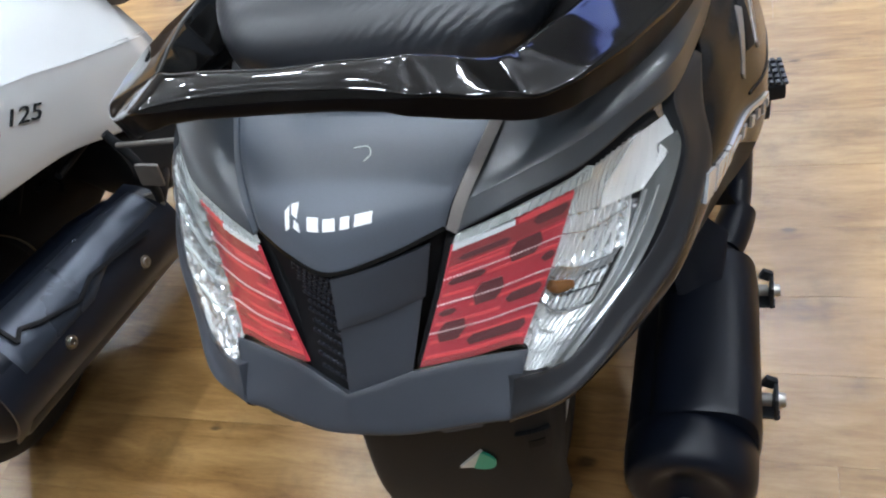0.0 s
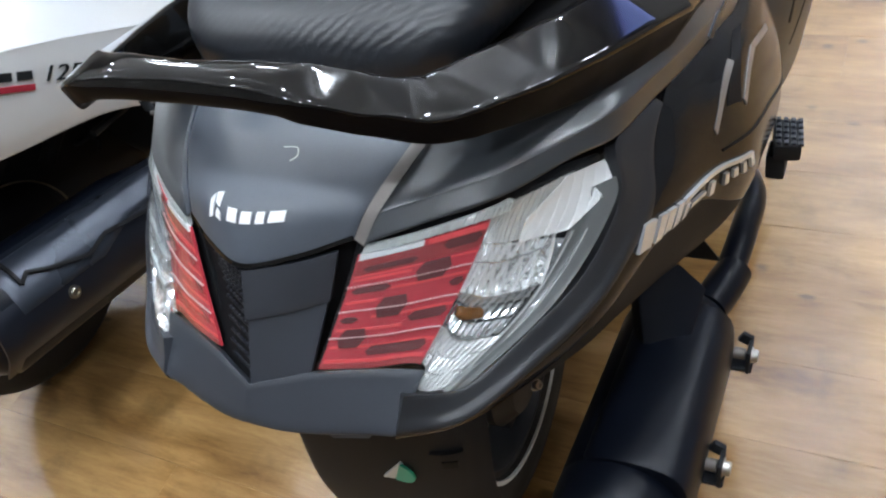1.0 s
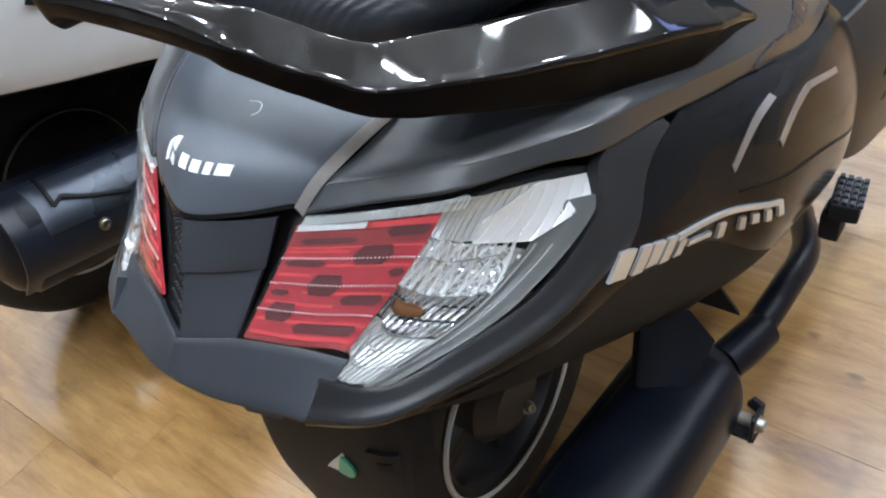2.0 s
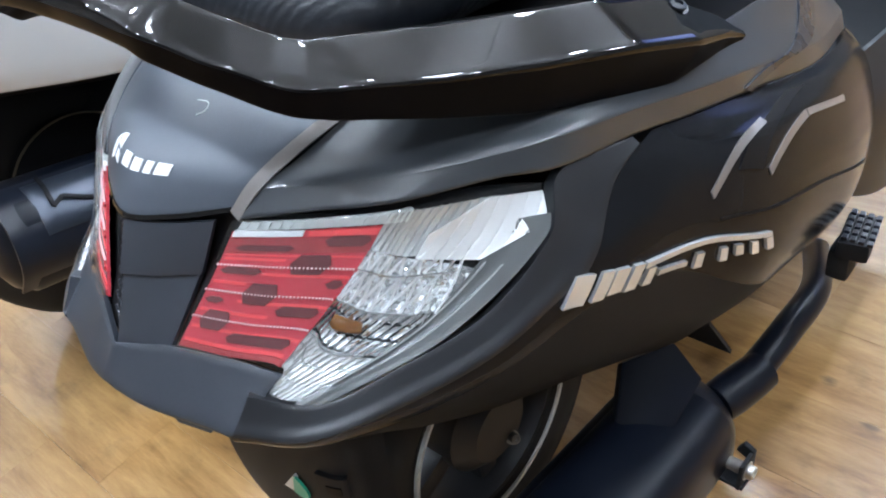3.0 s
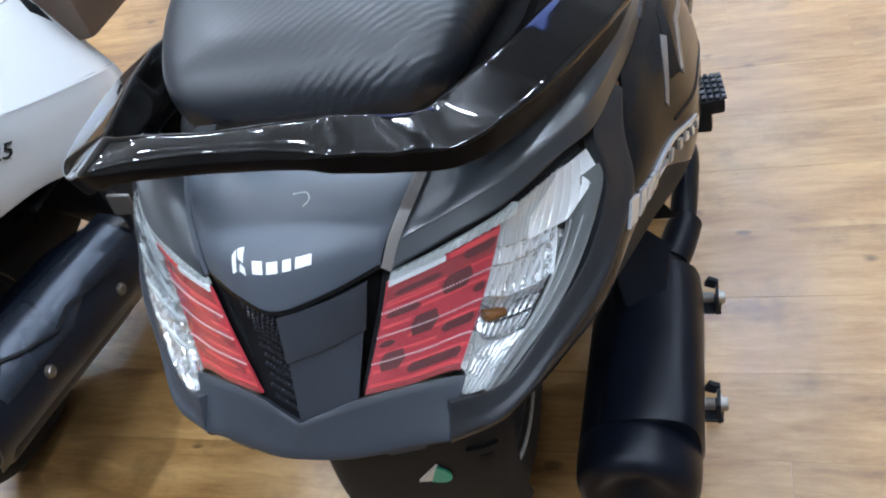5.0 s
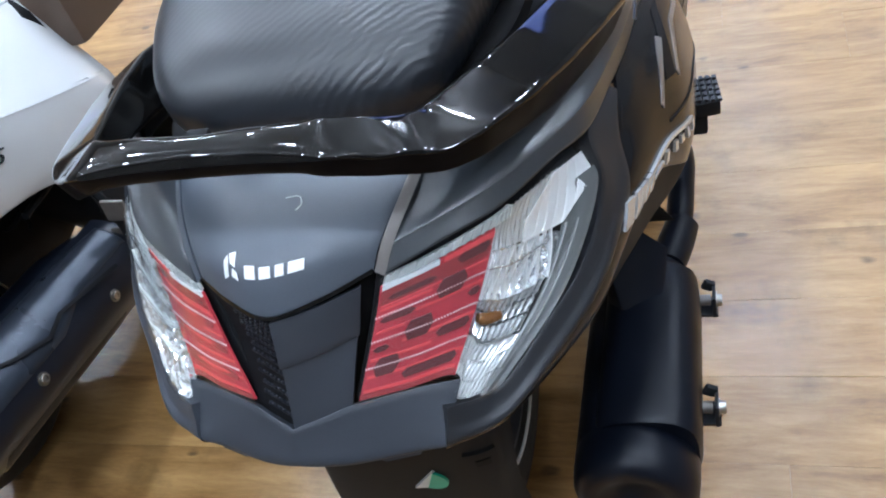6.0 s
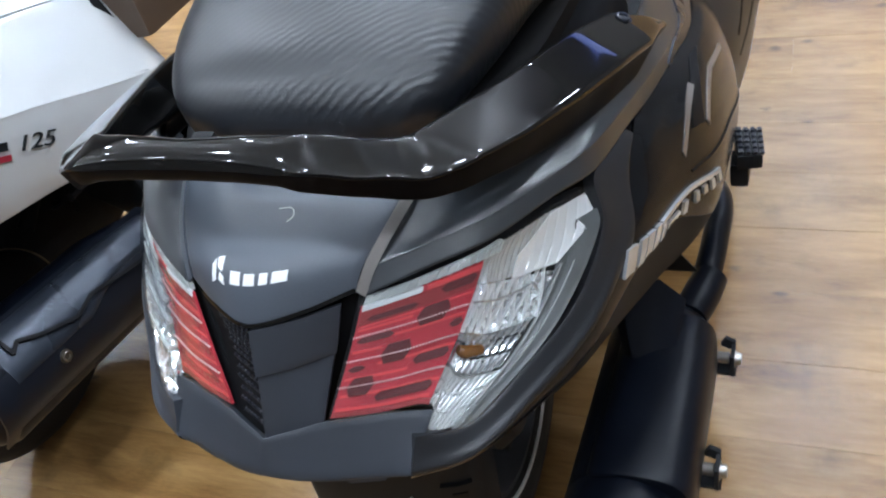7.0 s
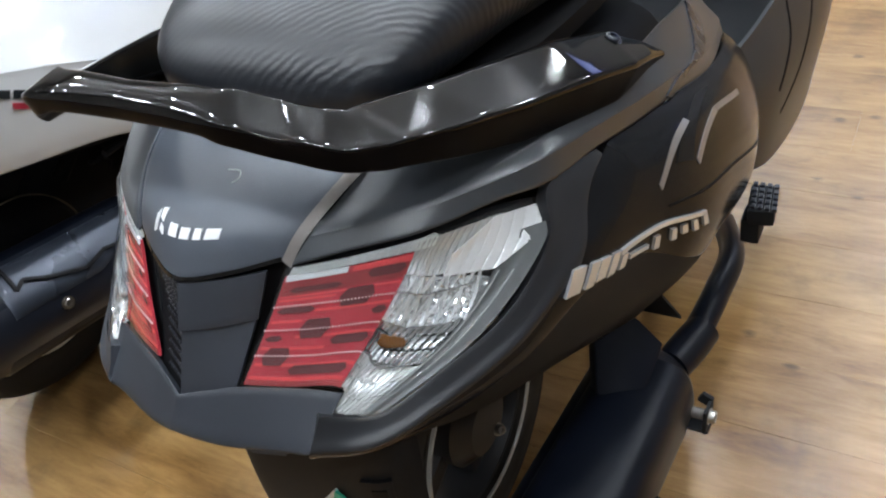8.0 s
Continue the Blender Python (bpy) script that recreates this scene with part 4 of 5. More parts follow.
dense[:, :3] -= ends[:, None] * np.where(fine[:, None] < 0, (knots[1] - knots[0])[:3] / way[1], (knots[-1] - knots[-2])[:3] / (way[-1] - way[-2]))
bell = np.exp(-0.5 * (np.arange(-40, 41) / 7.0) ** 2)
soft = np.stack([np.convolve(dense[:, k], bell / bell.sum(), mode="same") for k in range(7)], 1)[60:-60]
stations = []
for k in range(241):
    c = soft[round(k / 240 * (len(soft) - 1))]
    lo, hi = max(0, round(k / 240 * (len(soft) - 1)) - 8), min(len(soft) - 1, round(k / 240 * (len(soft) - 1)) + 8)
    t = (soft[hi] - soft[lo])[:3]
    t /= np.linalg.norm(t)
    w = np.cross(t, (0, 0, 1))
    w /= np.linalg.norm(w)
    h = np.cross(w, t)
    lean = radians(c[5])
    w, h = w * math.cos(lean) - h * math.sin(lean), h * math.cos(lean) + w * math.sin(lean)
    stations.append((c[:3], w * max(c[3], 0.001), h * max(c[4], 0.001), max(c[6], 2.2)))
# lower faces split off so a duller copy can imitate their dark reflection
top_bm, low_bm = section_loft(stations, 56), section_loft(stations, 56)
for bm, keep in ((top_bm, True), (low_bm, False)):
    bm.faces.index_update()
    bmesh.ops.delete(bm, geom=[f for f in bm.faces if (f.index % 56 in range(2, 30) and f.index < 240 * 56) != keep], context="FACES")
rail = part("grab_rail", top_bm, GLOSS, scooter, "gloss black pillion grab rail", angle=50)
part("rail_underside", low_bm, UNDER, rail, "lower faces of the rail, dulled to imitate a dark reflection", angle=50)
for side in (1, -1):
    part("bolt", bolt_bm((0.2085 * side, 0.3540, 0.6700), (0.42 * side, 0.1, 0.9), 0.0060, 0.0035), GUARD, rail, "dark rail bolt")

# seat
SEAT = [(0.154, 0.050, 0.706, 0.726), (0.158, 0.076, 0.703, 0.734), (0.166, 0.098, 0.700, 0.744), (0.182, 0.115, 0.697, 0.757), (0.208, 0.127, 0.694, 0.770),
        (0.250, 0.139, 0.688, 0.782), (0.31, 0.150, 0.678, 0.790), (0.40, 0.163, 0.662, 0.792), (0.50, 0.166, 0.648, 0.785), (0.61, 0.156, 0.635, 0.772), (0.72, 0.130, 0.625, 0.758), (0.80, 0.07, 0.62, 0.745)]
st = []
for k in range(61):
    y, w, zb, zt = cr([np.array(q) for q in SEAT], k / 60)
    st.append(((0.014, y, (zb + zt) / 2), (w - 0.004, 0, 0), (0, 0, (zt - zb) / 2), float(np.interp(y, (0.16, 0.30), (3.2, 2.5)))))
seat = part("seat", section_loft(st, 44), VINYL, scooter, "black textured vinyl seat", angle=60)
part("piping", tube_bm([(-0.075, 0.262, 0.7835), (-0.060, 0.246, 0.7805), (-0.02, 0.242, 0.7805), (0.02, 0.242, 0.7805), (0.06, 0.246, 0.7805), (0.075, 0.262, 0.7835)], 0.0010, 6, 60), PAPER, seat, "pale seat seam")
st = []
for k in range(31):
    y, w, zb, zt = cr([np.array(q) for q in SEAT], k / 30)
    st.append(((0.005, y + 0.001, zb - 0.010), (min(w, 0.150) - 0.001, 0, 0), (0, 0, 0.018), 5))
# seat base, with the shadow of the tucked-under edge put into its black
part("seat_base", section_loft(st, 24), PITCH, seat, "black plastic seat base, shadow under the seat in its colour")
part("latch", box_bm((0.018, 0.012, 0.012), (-0.055, 0.146, 0.722), 0.003), BLACK, seat, "small black seat latch")

# rear fender with sticker
FENDER = [[(-0.078, 0.10, 0.46), (-0.084, 0.085, 0.37), (-0.104, 0.09, 0.26), (-0.122, 0.11, 0.14)],
          [(-0.064, 0.066, 0.46), (-0.072, 0.057, 0.37), (-0.092, 0.062, 0.26), (-0.110, 0.082, 0.14)],
          [(0.02, 0.062, 0.47), (0.016, 0.055, 0.38), (0.0, 0.060, 0.27), (-0.014, 0.080, 0.15)],
          [(0.098, 0.068, 0.48), (0.096, 0.060, 0.40), (0.080, 0.066, 0.29), (0.068, 0.086, 0.17)],
          [(0.112, 0.105, 0.48), (0.110, 0.095, 0.40), (0.094, 0.10, 0.29), (0.082, 0.12, 0.17)]]
fen = Sheet(FENDER, (0, -1, 0.1))
fender = part("rear_fender", sheet_bm(fen, n=(40, 24), thick=0.004), BLACK, scooter, "black plastic rear mudguard")
fu, fv = fen.near((0.030, 0.056, 0.361))


def disc_on(sh, u, v, r, a0, a1, n=18):
    q = sh.normal(u, v)
    p = sh.at(u, v) + 0.0025 * q
    x = np.cross((0, 0, 1), q)
    x /= np.linalg.norm(x)
    y = np.cross(q, x)
    bm = bmesh.new()
    ring = [p + r * (x * math.cos(a0 + (a1 - a0) * k / n) + y * math.sin(a0 + (a1 - a0) * k / n)) for k in range(n + 1)]
    top = [bm.verts.new(c + q * 0.0012) for c in ring]
    low = [bm.verts.new(c - q * 0.001) for c in ring]
    bm.faces.new(top)
    bm.faces.new(low[::-1])
    for k in range(n + 1):
        bm.faces.new((top[k], low[k], low[(k + 1) % (n + 1)], top[(k + 1) % (n + 1)]))
    return bm


part("sticker", disc_on(fen, fu, fv, 0.0175, radians(-112), radians(68)), GREEN, fender, "green half of a round sticker", smooth=False)
part("sticker", slab_on(fen, [(fu - 0.052, fv + 0.048), (fu - 0.010, fv + 0.046), (fu + 0.018, fv - 0.042), (fu + 0.012, fv - 0.052)], 0.0022, 0.0012, (4, 6)), PAPER, fender, "pale grey half of a round sticker", smooth=False)
pu, pv = fen.near((0.089, 0.062, 0.401))
part("plug", slab_on(fen, [(pu - 0.06, pv - 0.055), (pu + 0.06, pv - 0.055), (pu + 0.055, pv + 0.055), (pu - 0.055, pv + 0.055)], 0.001, 0.003, (8, 8)), BLACK, fender, "square plastic boss", smooth=False)
# raised dark slab painting the shade inside the slot
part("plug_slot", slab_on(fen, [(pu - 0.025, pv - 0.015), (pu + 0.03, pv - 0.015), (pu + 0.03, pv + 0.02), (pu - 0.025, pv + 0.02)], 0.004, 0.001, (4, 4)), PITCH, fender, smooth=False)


# wheels
def wheel(x, y, r, width, owner):
    turn = pose(x, y, r, 0, 90, 0)
    t = part("tyre", lathe_bm([(r * 0.58, -width * 0.36), (r * 0.70, -width * 0.5), (r * 0.86, -width * 0.5), (r * 0.96, -width * 0.33), (r, 0), (r * 0.96, width * 0.33),
                               (r * 0.86, width * 0.5), (r * 0.70, width * 0.5), (r * 0.58, width * 0.36), (r * 0.58, -width * 0.36)], 56, turn), RUBBER, owner, "black rubber tyre")
    rim = part("rim", lathe_bm([(r * 0.60, -width * 0.40), (r * 0.56, -width * 0.40), (r * 0.53, -width * 0.25), (r * 0.53, width * 0.25), (r * 0.56, width * 0.40), (r * 0.60, width * 0.40)], 56, turn), WHEEL, owner, "dark alloy rim")
    part("rim_edge", lathe_bm([(r * 0.605, width * 0.47), (r * 0.605, width * 0.50), (r * 0.628, width * 0.505), (r * 0.635, width * 0.47), (r * 0.605, width * 0.47)], 64, turn), PAPER, rim, "pale rim edge")
    part("hub", lathe_bm([(0, -width * 0.5), (r * 0.26, -width * 0.5), (r * 0.30, -width * 0.3), (r * 0.30, width * 0.35), (r * 0.2, width * 0.55), (0, width * 0.55)], 32, turn), WHEEL, owner)
    for k in range(5):
        a = 2 * math.pi * k / 5
        m = turn @ pose(0, 0, 0, 0, 0, math.degrees(a))
        bm = box_bm((r * 0.36, 0.028, width * 0.4), (r * 0.41, 0, 0), 0.005)
        bmesh.ops.transform(bm, matrix=m, verts=bm.verts)
        part("spoke", bm, WHEEL, rim, smooth=False)


wheel(0.0, 0.272, 0.200, 0.092, scooter)
part("axle_nut", bolt_bm((0.052, 0.285, 0.170), (1, -0.3, 0.6), 0.006, 0.010), STEEL, scooter, "steel fastener")
st = [((-0.05, y, z), (0.085, 0, 0), (0, 0, h), 4) for y, z, h in ((0.24, 0.22, 0.05), (0.30, 0.22, 0.075), (0.42, 0.23, 0.08), (0.55, 0.25, 0.10), (0.68, 0.26, 0.09))]
part("engine_case", section_loft(st, 22), BLACK, scooter, "black engine casing")

# exhaust
AX = [np.array((0.208, 0.072, 0.2755)), np.array((0.209, 0.420, 0.215))]
axis = (AX[1] - AX[0]) / np.linalg.norm(AX[1] - AX[0])
m = Matrix.Translation(AX[0]) @ Vector(axis).to_track_quat("Z", "Y").to_matrix().to_4x4()
muffler = part("exhaust", lathe_bm([(0, 0.012), (0.022, 0.010), (0.036, 0.002), (0.046, 0.001), (0.054, 0.006), (0.0595, 0.016), (0.061, 0.030), (0.0612, 0.050), (0.0605, 0.052),
                                    (0.061, 0.054), (0.0612, 0.275), (0.0595, 0.290), (0.054, 0.304), (0.044, 0.314), (0.030, 0.320), (0, 0.322)], 48, m), EXHAUST, scooter, "black cylindrical exhaust silencer")
part("end_bolt", bolt_bm((0.204, 0.071, 0.254), (0, -0.8, 0.6), 0.0075, 0.012), STEEL, muffler, "steel end bolt")
part("collar", tube_bm([(0.236, 0.385, 0.246), (0.244, 0.412, 0.246), (0.253, 0.446, 0.246)], [0.0205, 0.0215, 0.0215, 0.0200], 24, 10), EXHAUST, muffler, "black clamp collar")
part("front_pipe", tube_bm([(0.247, 0.425, 0.246), (0.253, 0.500, 0.251), (0.251, 0.580, 0.243), (0.215, 0.680, 0.205)], [0.0165, 0.0160, 0.0155, 0.0150], 18, 36), EXHAUST, muffler, "black exhaust pipe")
st = [(AX[0] + axis * s + np.array((0.012, 0, 0.018)), np.array((0.052, 0, 0)) * q, np.array((0, 0.008, 0.050)) * q, 3.2) for s, q in ((0.052, 0.94), (0.06, 1.0), (0.25, 1.0), (0.275, 0.96))]
part("shield", section_loft(st, 30), EXHAUST, muffler, "black pressed shield with a raised edge")
for x, y, z in ((0.297, 0.343, 0.230), (0.296, 0.189, 0.258)):
    bm = box_bm((0.036, 0.030, 0.0035), (x - 0.024, y - 0.001, z - 0.013), 0.001, (-10, 0, 0))
    box_bm((0.004, 0.030, 0.030), (x - 0.010, y, z + 0.000), 0.0015, (-10, 0, 0), bm=bm)
    box_bm((0.012, 0.006, 0.012), (x - 0.016, y + 0.012, z + 0.012), 0.001, (-10, 30, 0), bm=bm)
    bracket = part("bracket", bm, BLACK, muffler, "black folded bracket")
    part("spacer", lathe_bm([(0.0, -0.012), (0.0065, -0.012), (0.0065, 0), (0.0, 0)], 16, pose(x - 0.014, y - 0.002, z + 0.002, 0, 90, 0)), TIN, bracket, "dull metal spacer")
    part("bolt", bolt_bm((x - 0.0085, y - 0.002, z + 0.002), (1, 0, 0), 0.0070, 0.0075), STEEL, bracket, "steel bracket bolt")

bm = bmesh.new()
rim_pts = [(0.180, 0.312, 0.345), (0.216, 0.340, 0.366), (0.243, 0.340, 0.334), (0.236, 0.300, 0.300), (0.222, 0.272, 0.306), (0.193, 0.276, 0.306)]
a = [bm.verts.new(p) for p in rim_pts]
b = [bm.verts.new((x - 0.012, y + 0.010, z - 0.018)) for x, y, z in rim_pts]
bm.faces.new(a)
bm.faces.new(b[::-1])
for k in range(6):
    bm.faces.new((a[k], b[k], b[(k + 1) % 6], a[(k + 1) % 6]))
bmesh.ops.bevel(bm, geom=bm.edges[:], offset=0.004, segments=2, profile=0.7, affect="EDGES")
part("hanger_plate", bm, EXHAUST, muffler, "black plate that carries the silencer")
bm = bmesh.new()
tri = [(0.207, 0.378, 0.333), (0.237, 0.360, 0.381), (0.250, 0.378, 0.334)]
a = [bm.verts.new(p) for p in tri]
b = [bm.verts.new((x - 0.004, y + 0.010, z - 0.006)) for x, y, z in tri]
bm.faces.new(a)
bm.faces.new(b[::-1])
for k in range(3):
    bm.faces.new((a[k], b[k], b[(k + 1) % 3], a[(k + 1) % 3]))
part("cover_tab", bm, BLACK, scooter, "small black triangular tab", smooth=False)

# folded pillion footrest and lower front panel
peg = part("footrest", box_bm((0.030, 0.050, 0.022), (0.287, 0.566, 0.342), 0.006, (0, 0, 8)), BLACK, scooter, "black ribbed pillion footrest")
for k in range(5):
    for j in range(4):
        part("grip_stud", box_bm((0.0055, 0.007, 0.004), (0.2775 + 0.0078 * j - 0.0014 * (k - 2.0), 0.5468 + 0.0096 * k, 0.3550), 0.0015, (0, 0, 8)), GUARD, peg, smooth=False)
part("hinge", box_bm((0.022, 0.030, 0.036), (0.278, 0.560, 0.316), 0.006), BLACK, peg)
FRONT = [[(0.205, 0.66, 0.44), (0.225, 0.68, 0.36), (0.215, 0.70, 0.27)], [(0.235, 0.78, 0.46), (0.262, 0.78, 0.36), (0.250, 0.78, 0.24)],
         [(0.250, 0.95, 0.48), (0.280, 0.95, 0.37), (0.265, 0.95, 0.23)], [(0.235, 1.15, 0.52), (0.270, 1.15, 0.40), (0.25, 1.15, 0.24)]]
for side in (1, -1):
    part("floor_panel", sheet_bm(Sheet(FRONT, (1, 0, 0.1), side), n=(30, 14), thick=0.006), FOOTWELL, scooter, "grained dark grey footwell side panel")
front = Sheet(FRONT, (1, 0, 0.1))
# flat ribbons, nothing cut in: the grooves' shade is their dark colour
for arc in ([(0.275, 0.93, 0.46), (0.28, 0.90, 0.41), (0.275, 0.84, 0.36), (0.262, 0.78, 0.32)], [(0.262, 0.84, 0.46), (0.27, 0.82, 0.41), (0.262, 0.77, 0.36)]):
    part("groove", ribbon_bm(front, arc, 0.004, 0.0002, 0.0004, 20), PITCH, scooter, "dark curved ribbon for the shade in a footwell groove")
part("footboard", box_bm((0.46, 0.5, 0.03), (0, 0.93, 0.30), 0.01), BLACK, scooter, "black footboard")
wheel(0.0, 1.52, 0.215, 0.09, scooter)
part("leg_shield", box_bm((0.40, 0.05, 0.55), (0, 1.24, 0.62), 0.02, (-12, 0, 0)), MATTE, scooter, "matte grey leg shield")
part("front_fork", tube_bm([(0, 1.52, 0.22), (0, 1.42, 0.45), (0, 1.30, 0.80)], 0.03, 12), BLACK, scooter)

# ---------------------------------------------------------------- the white scooter beside it
NX = -0.82
other = thing("scooter", (NX, 0.45, 0), "white motor scooter with dark exhaust, parked beside the grey one", "scooter", "scooters")
WHITE_COLS = [
    [(-0.720, 0.02, 0.70), (-0.700, 0.01, 0.670), (-0.690, 0.00, 0.640), (-0.692, -0.01, 0.60), (-0.70, -0.01, 0.555), (-0.72, 0.00, 0.53)],
    [(-0.668, 0.12, 0.70), (-0.630, 0.115, 0.672), (-0.602, 0.11, 0.640), (-0.602, 0.11, 0.60), (-0.610, 0.115, 0.545), (-0.635, 0.13, 0.512)],
    [(-0.650, 0.26, 0.69), (-0.610, 0.255, 0.653), (-0.578, 0.25, 0.612), (-0.577, 0.25, 0.57), (-0.583, 0.255, 0.505), (-0.606, 0.26, 0.472)],
    [(-0.650, 0.40, 0.655), (-0.612, 0.40, 0.605), (-0.578, 0.40, 0.550), (-0.577, 0.40, 0.51), (-0.582, 0.405, 0.452), (-0.604, 0.41, 0.420)],
    [(-0.655, 0.52, 0.615), (-0.618, 0.52, 0.555), (-0.584, 0.52, 0.490), (-0.583, 0.52, 0.45), (-0.586, 0.525, 0.388), (-0.606, 0.53, 0.355)],
    [(-0.660, 0.63, 0.575), (-0.628, 0.635, 0.505), (-0.596, 0.64, 0.432), (-0.595, 0.645, 0.40), (-0.600, 0.655, 0.345), (-0.618, 0.66, 0.315)],
    [(-0.685, 0.70, 0.550), (-0.655, 0.705, 0.475), (-0.626, 0.71, 0.395), (-0.626, 0.715, 0.365), (-0.632, 0.72, 0.325), (-0.65, 0.73, 0.298)],
]
def creased(col):
    """A column with two more places close to its third one, which turns the bend there into a crease."""
    p = [np.array(q) for q in col]
    return [tuple(q) for q in p[:2] + [p[1] * 0.08 + p[2] * 0.92, p[2], p[2] * 0.92 + p[3] * 0.08] + p[3:]]


WHITE_COLS = [c[:5] + [(c[4][0] - 0.007, c[5][1], c[5][2])] for c in WHITE_COLS]
wh = Sheet([creased(c) for c in WHITE_COLS], (1, 0, 0.2))
wside = part("side_panel", sheet_bm(wh, n=(70, 77), thick=0.004, round_edge=0.001), PEARL, other, "gloss white side panel with badge")
TOP_COLS = [[(x - 0.001, y, z + 0.002), (x - 0.04, y + 0.01, z + 0.022), (x - 0.11, y + 0.02, z + 0.030)] for (x, y, z) in [c[0] for c in WHITE_COLS]]
part("upper_panel", sheet_bm(Sheet(TOP_COLS, (0.5, 0, 1)), n=(60, 14), thick=0.004), PEARL, other, "gloss white shoulder panel")
mirror_cols = [[(2 * NX - x, y, z) for x, y, z in c] for c in WHITE_COLS]
part("side_panel", sheet_bm(Sheet(mirror_cols, (-1, 0, 0.2)), n=(40, 16), thick=0.004), PEARL, other)
st = [((NX, y, z), (w, 0, 0), (0, 0, h), 3) for y, w, z, h in ((0.06, 0.08, 0.74, 0.03), (0.10, 0.115, 0.745, 0.05), (0.25, 0.13, 0.75, 0.06), (0.45, 0.14, 0.73, 0.06), (0.66, 0.12, 0.70, 0.05))]
part("seat", section_loft(st, 30), BROWN, other, "brown vinyl seat")
st = [((NX, y, z), (w, 0, 0), (0, 0, h), 4) for y, w, z, h in ((0.05, 0.09, 0.58, 0.06), (0.20, 0.18, 0.55, 0.10), (0.45, 0.20, 0.50, 0.14), (0.68, 0.17, 0.45, 0.13))]
part("inner_tub", section_loft(st, 22), PITCH, other)
u, v = wh.near((-0.578, 0.385, 0.510))
p, q = wh.at(u, v), wh.normal(u, v)
t = wh.at(u + 0.03, v + 0.012) - wh.at(u - 0.03, v - 0.012)
t /= np.linalg.norm(t)
b = np.cross(q, t)
m = Matrix(((t[0], b[0], q[0], p[0]), (t[1], b[1], q[1], p[1]), (t[2], b[2], q[2], p[2]), (0, 0, 0, 1)))
text_part("badge_number", "125", 0.031, m @ Matrix.Translation((-0.004, -0.008, 0.0016)) @ Matrix.Diagonal((1.4, 0.92, 1, 1)), INK, wside, "dark engine size number", 0.0008, 0.25)
for k, (a, w) in enumerate(((-0.060, 0.022), (-0.088, 0.018), (-0.112, 0.020), (-0.138, 0.020))):
    bm = box_bm((w, 0.011, 0.002), (a, 0.002, 0.0012), 0.0006)
    bmesh.ops.transform(bm, matrix=m, verts=bm.verts)
    part("badge_shape", bm, INK, wside, "dark badge shape", smooth=False)
bm = box_bm((0.052, 0.008, 0.002), (-0.072, -0.013, 0.0012), 0.0006)
bmesh.ops.transform(bm, matrix=m, verts=bm.verts)
part("badge_shape", bm, RED_INK, wside, "dark red badge shape", smooth=False)

# its exhaust with a pressed shield
B0, B1 = np.array((-0.628, 0.085, 0.315)), np.array((-0.622, 0.475, 0.215))
bx = (B1 - B0) / np.linalg.norm(B1 - B0)
st = []
for s, q, e in ((-0.012, 0.55, 2.6), (0.0, 0.85, 2.6), (0.02, 1.0, 2.8), (0.30, 0.98, 2.8), (0.37, 0.85, 2.6), (0.41, 0.6, 2.4), (0.43, 0.4, 2.2)):
    st.append((B0 + bx * s, np.array((0.072, 0, 0)) * q, np.array((0, 0.018, 0.068)) * q, e))
other_muffler = part("exhaust", section_loft(st, 40), EXHAUST, other, "dark exhaust silencer with blue-grey shield")


def shield_at(s, a, lift=0.0):
    c = B0 + bx * s
    r = 0.0735 + lift
    return c + np.array((r * math.cos(a), 0, 0)) + np.array((0, 0.25, 0.97)) * (0.0705 + lift) * math.sin(a)


GUARD_A = [[shield_at(s, radians(a), 0.004) for a in (-45, -10, 25, 60, 95)] for s in (-0.004, 0.05, 0.12, 0.20, 0.28, 0.35, 0.39)]
gs = Sheet(GUARD_A, (1, 0, 1))
guard = part("heat_shield", sheet_bm(gs, v=lambda s: (0.0, 0.95), n=(44, 20), thick=0.003, lift=0.001, round_edge=0.001), GUARD, other_muffler, "blue-grey pressed heat shield")
part("raised_field", sheet_bm(gs, u=(0.14, 0.90), v=lambda s: (0.582 - 0.133 * min(1, max(0, (0.60 - s) / 0.18)), 0.879 - 0.17 * max(0, s - 0.75)), n=(50, 12), thick=0.004, lift=0.005, round_edge=0.003), FIELD, guard, "raised smooth field")
g = gs.near((-0.572, 0.165, 0.352))
groove = [gs.at(g[0] - 0.01, 0.88), gs.at(g[0] - 0.02, 0.62), (-0.5742, 0.1732, 0.3520), (-0.5639, 0.1962, 0.3385), (-0.5542, 0.2495, 0.3120), (-0.5590, 0.2866, 0.3120), (-0.5532, 0.4024, 0.2685)]
# shade of the groove laid on as dark ribbons
for a, b in zip(groove, groove[1:]):
    part("groove", ribbon_bm(gs, [a, b], 0.0055, 0.0086, 0.0006, 6), PITCH, guard, "dark ribbon for the shade in the groove round the field")
for s, a in ((-0.551, 0), (-0.564, 1)):
    y, z = ((0.197, 0.295), (0.363, 0.248))[a]
    u, v = gs.near((s, y, z))
    p, q = gs.at(u, v), gs.normal(u, v)
    part("bolt", bolt_bm(p + q * 0.0015, q, 0.007, 0.005), STEEL, guard, "steel shield bolt")
wheel(NX, 0.265, 0.205, 0.098, other)
part("engine_case", section_loft([((NX - 0.02, y, z), (0.09, 0, 0), (0, 0, h), 4) for y, z, h in ((0.26, 0.26, 0.05), (0.34, 0.27, 0.10), (0.5, 0.28, 0.12), (0.7, 0.30, 0.11))], 24), BLACK, other, "black engine casing")
bm = tube_bm([(-0.560, 0.462, 0.384), (-0.505, 0.460, 0.388), (-0.452, 0.458, 0.392)], 0.004, 8)
part("peg_rod", bm, TIN, other, "dull grey footrest rod")
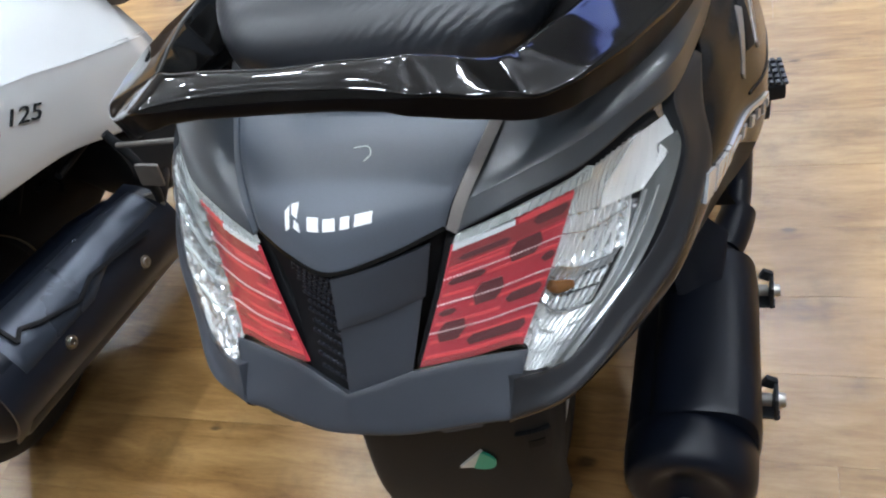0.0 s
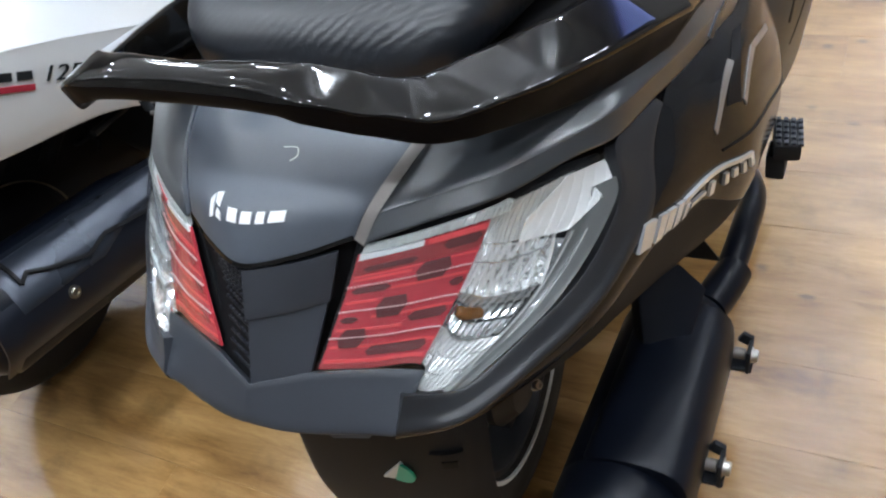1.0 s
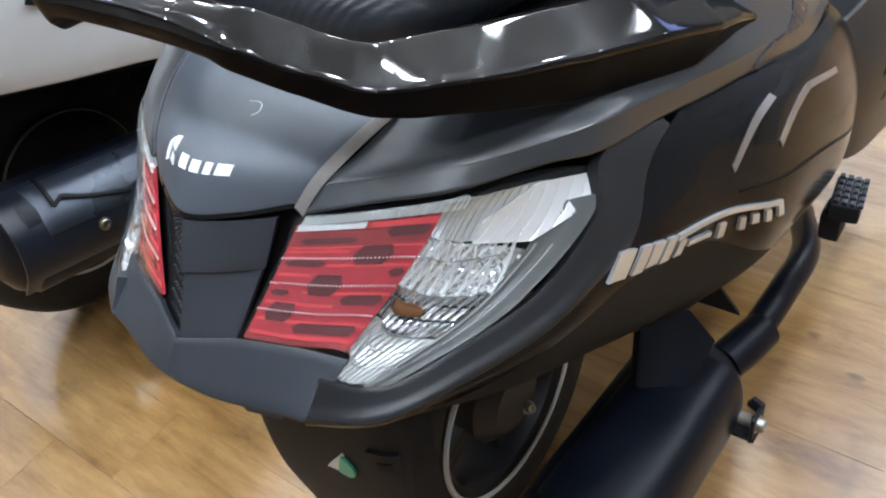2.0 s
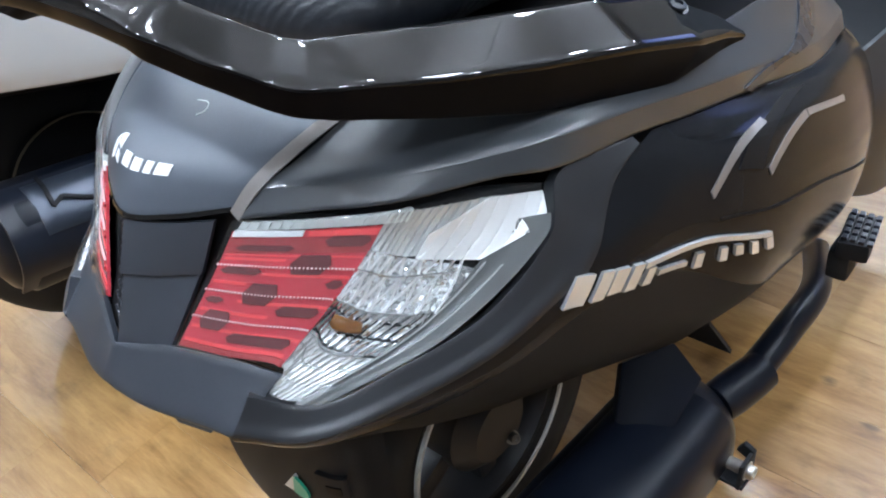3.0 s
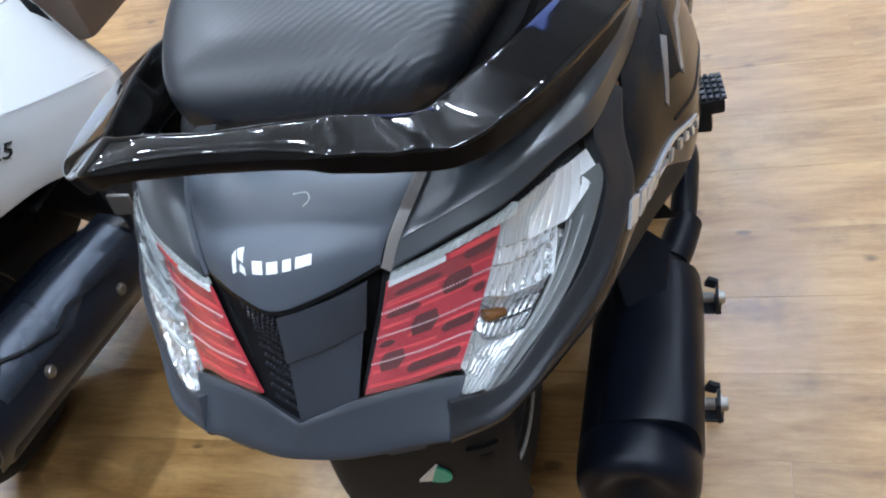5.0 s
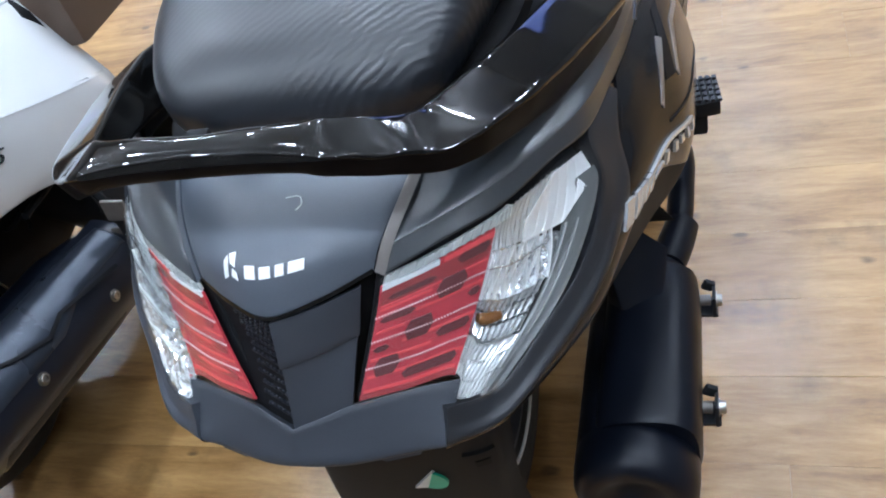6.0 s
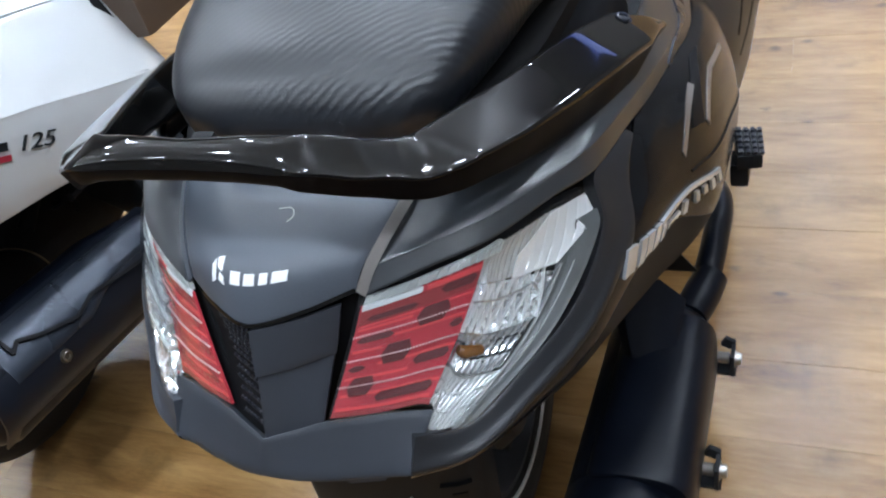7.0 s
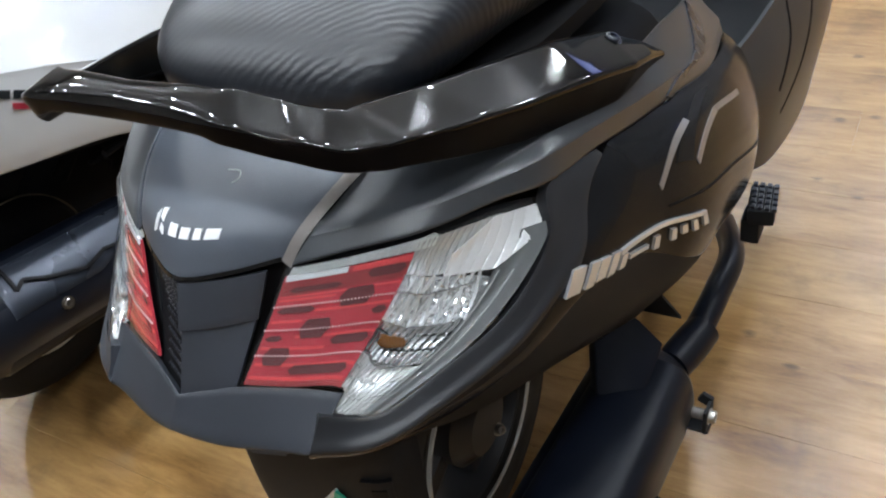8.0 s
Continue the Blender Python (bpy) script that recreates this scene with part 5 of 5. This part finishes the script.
part("peg_plate", box_bm((0.034, 0.006, 0.040), (-0.541, 0.462, 0.325), 0.002, (0, 12, 8)), TIN, other, "dull grey alloy footrest plate")
part("peg_plate", box_bm((0.030, 0.006, 0.030), (-0.572, 0.464, 0.268), 0.002, (0, -10, 6)), TIN, other, "dull grey alloy footrest plate")
part("peg_arm", tube_bm([(-0.575, 0.47, 0.40), (-0.555, 0.468, 0.345), (-0.560, 0.468, 0.27), (-0.60, 0.47, 0.22)], 0.007, 10), BLACK, other, "black footrest arm")
part("brake_ring", lathe_bm([(0.1115, -0.002), (0.1135, -0.002), (0.1135, 0.002), (0.1115, 0.002), (0.1115, -0.002)], 64, pose(-0.74, 0.262, 0.255, 0, 90, 0)), BRASS, other, "thin dull brass-coloured ring")
part("drum_plate", lathe_bm([(0, 0.0), (0.100, 0.0), (0.108, -0.006), (0.108, -0.02), (0, -0.02)], 48, pose(-0.745, 0.262, 0.255, 0, 90, 0)), PITCH, other, "black drum plate")
part("side_cover", section_loft([((-0.675, y, z), (0.062, 0, 0), (0, 0, h), 3.5) for y, z, h in ((0.505, 0.31, 0.04), (0.54, 0.285, 0.09), (0.64, 0.26, 0.115), (0.72, 0.25, 0.09), (0.75, 0.25, 0.05))], 26), BLACK, other, "black engine side cover")
part("front_pipe", tube_bm([(-0.622, 0.50, 0.21), (-0.63, 0.56, 0.23), (-0.66, 0.64, 0.24), (-0.72, 0.72, 0.20)], 0.018, 14), EXHAUST, other_muffler)
part("rear_fender", box_bm((0.17, 0.02, 0.34), (NX, 0.02, 0.36), 0.006, (8, 0, 0)), BLACK, other, "black rear mudguard")
part("swing_link", tube_bm([(-0.70, 0.36, 0.36), (-0.69, 0.44, 0.42), (-0.69, 0.50, 0.47)], 0.012, 10), PITCH, other)
part("spring", tube_bm([(-0.69 + 0.016 * math.cos(k * 0.9), 0.43 + 0.016 * math.sin(k * 0.9), 0.33 + 0.004 * k) for k in range(36)], 0.0035, 7, 180), BLACK, other, "black shock absorber spring")
part("carrier", tube_bm([(-0.62, 0.40, 0.39), (-0.63, 0.50, 0.375), (-0.66, 0.58, 0.36)], 0.006, 8), BLACK, other)
part("front_panel", box_bm((0.40, 0.34, 0.10), (NX + 0.01, 0.86, 0.49), 0.015, (-6, 0, 0)), BROWN, other, "brown footwell panel")
part("leg_shield", box_bm((0.40, 0.06, 0.60), (NX, 1.28, 0.62), 0.02, (-12, 0, 0)), PEARL, other, "white leg shield")
wheel(NX, 1.55, 0.215, 0.09, other)
part("front_fork", tube_bm([(NX, 1.55, 0.22), (NX, 1.45, 0.45), (NX, 1.33, 0.80)], 0.03, 12), BLACK, other)

# ---------------------------------------------------------------- floor planks
PLANK_W, PLANK_L, GAP = 0.128, 1.22, 0.0002


def plank_mesh(w, l):
    bm = bmesh.new()
    c = 0.0002
    ring = []
    for dx, dy, z in ((0, 0, -0.008), (0, 0, -c), (c, c, 0)):
        x, y = l / 2 - dx, w / 2 - dy
        ring.append([bm.verts.new(q) for q in ((-x, -y, z), (x, -y, z), (x, y, z), (-x, y, z))])
    for a, b in zip(ring, ring[1:]):
        for k in range(4):
            bm.faces.new((a[k], a[(k + 1) % 4], b[(k + 1) % 4], b[k]))
    bm.faces.new(ring[-1])
    me = bpy.data.meshes.new("plank")
    bm.to_mesh(me)
    bm.free()
    me.materials.append(WOOD)
    return me


plank = plank_mesh(PLANK_W - GAP, PLANK_L - GAP)
rng = random.Random(5)
far = bmesh.new()
row = 0
y = Y0
while y < Y1 - 0.01:
    off = rng.choice((0.0, 0.41, 0.82, 0.2, 0.6)) + rng.uniform(-0.1, 0.1)
    x = X0 - off
    while x < X1:
        cx, cy = x + PLANK_L / 2, y + PLANK_W / 2
        if -2.9 < cx < 1.6 and -0.6 < cy < 2.6:
            ob = new("plank", plank)
            ob.location = (cx, cy, rng.uniform(-0.0002, 0.0002))
            ob.parent = floor
        else:
            a, b = max(x, X0), min(x + PLANK_L, X1)
            if b - a > 0.05:
                box_bm((b - a - GAP, PLANK_W - GAP, 0.008), ((a + b) / 2, cy, -0.004), bm=far)
        x += PLANK_L
    y += PLANK_W
    row += 1
rest = part("far_planks", far, WOOD, floor, smooth=False)
tagged(rest, kind="stuff")
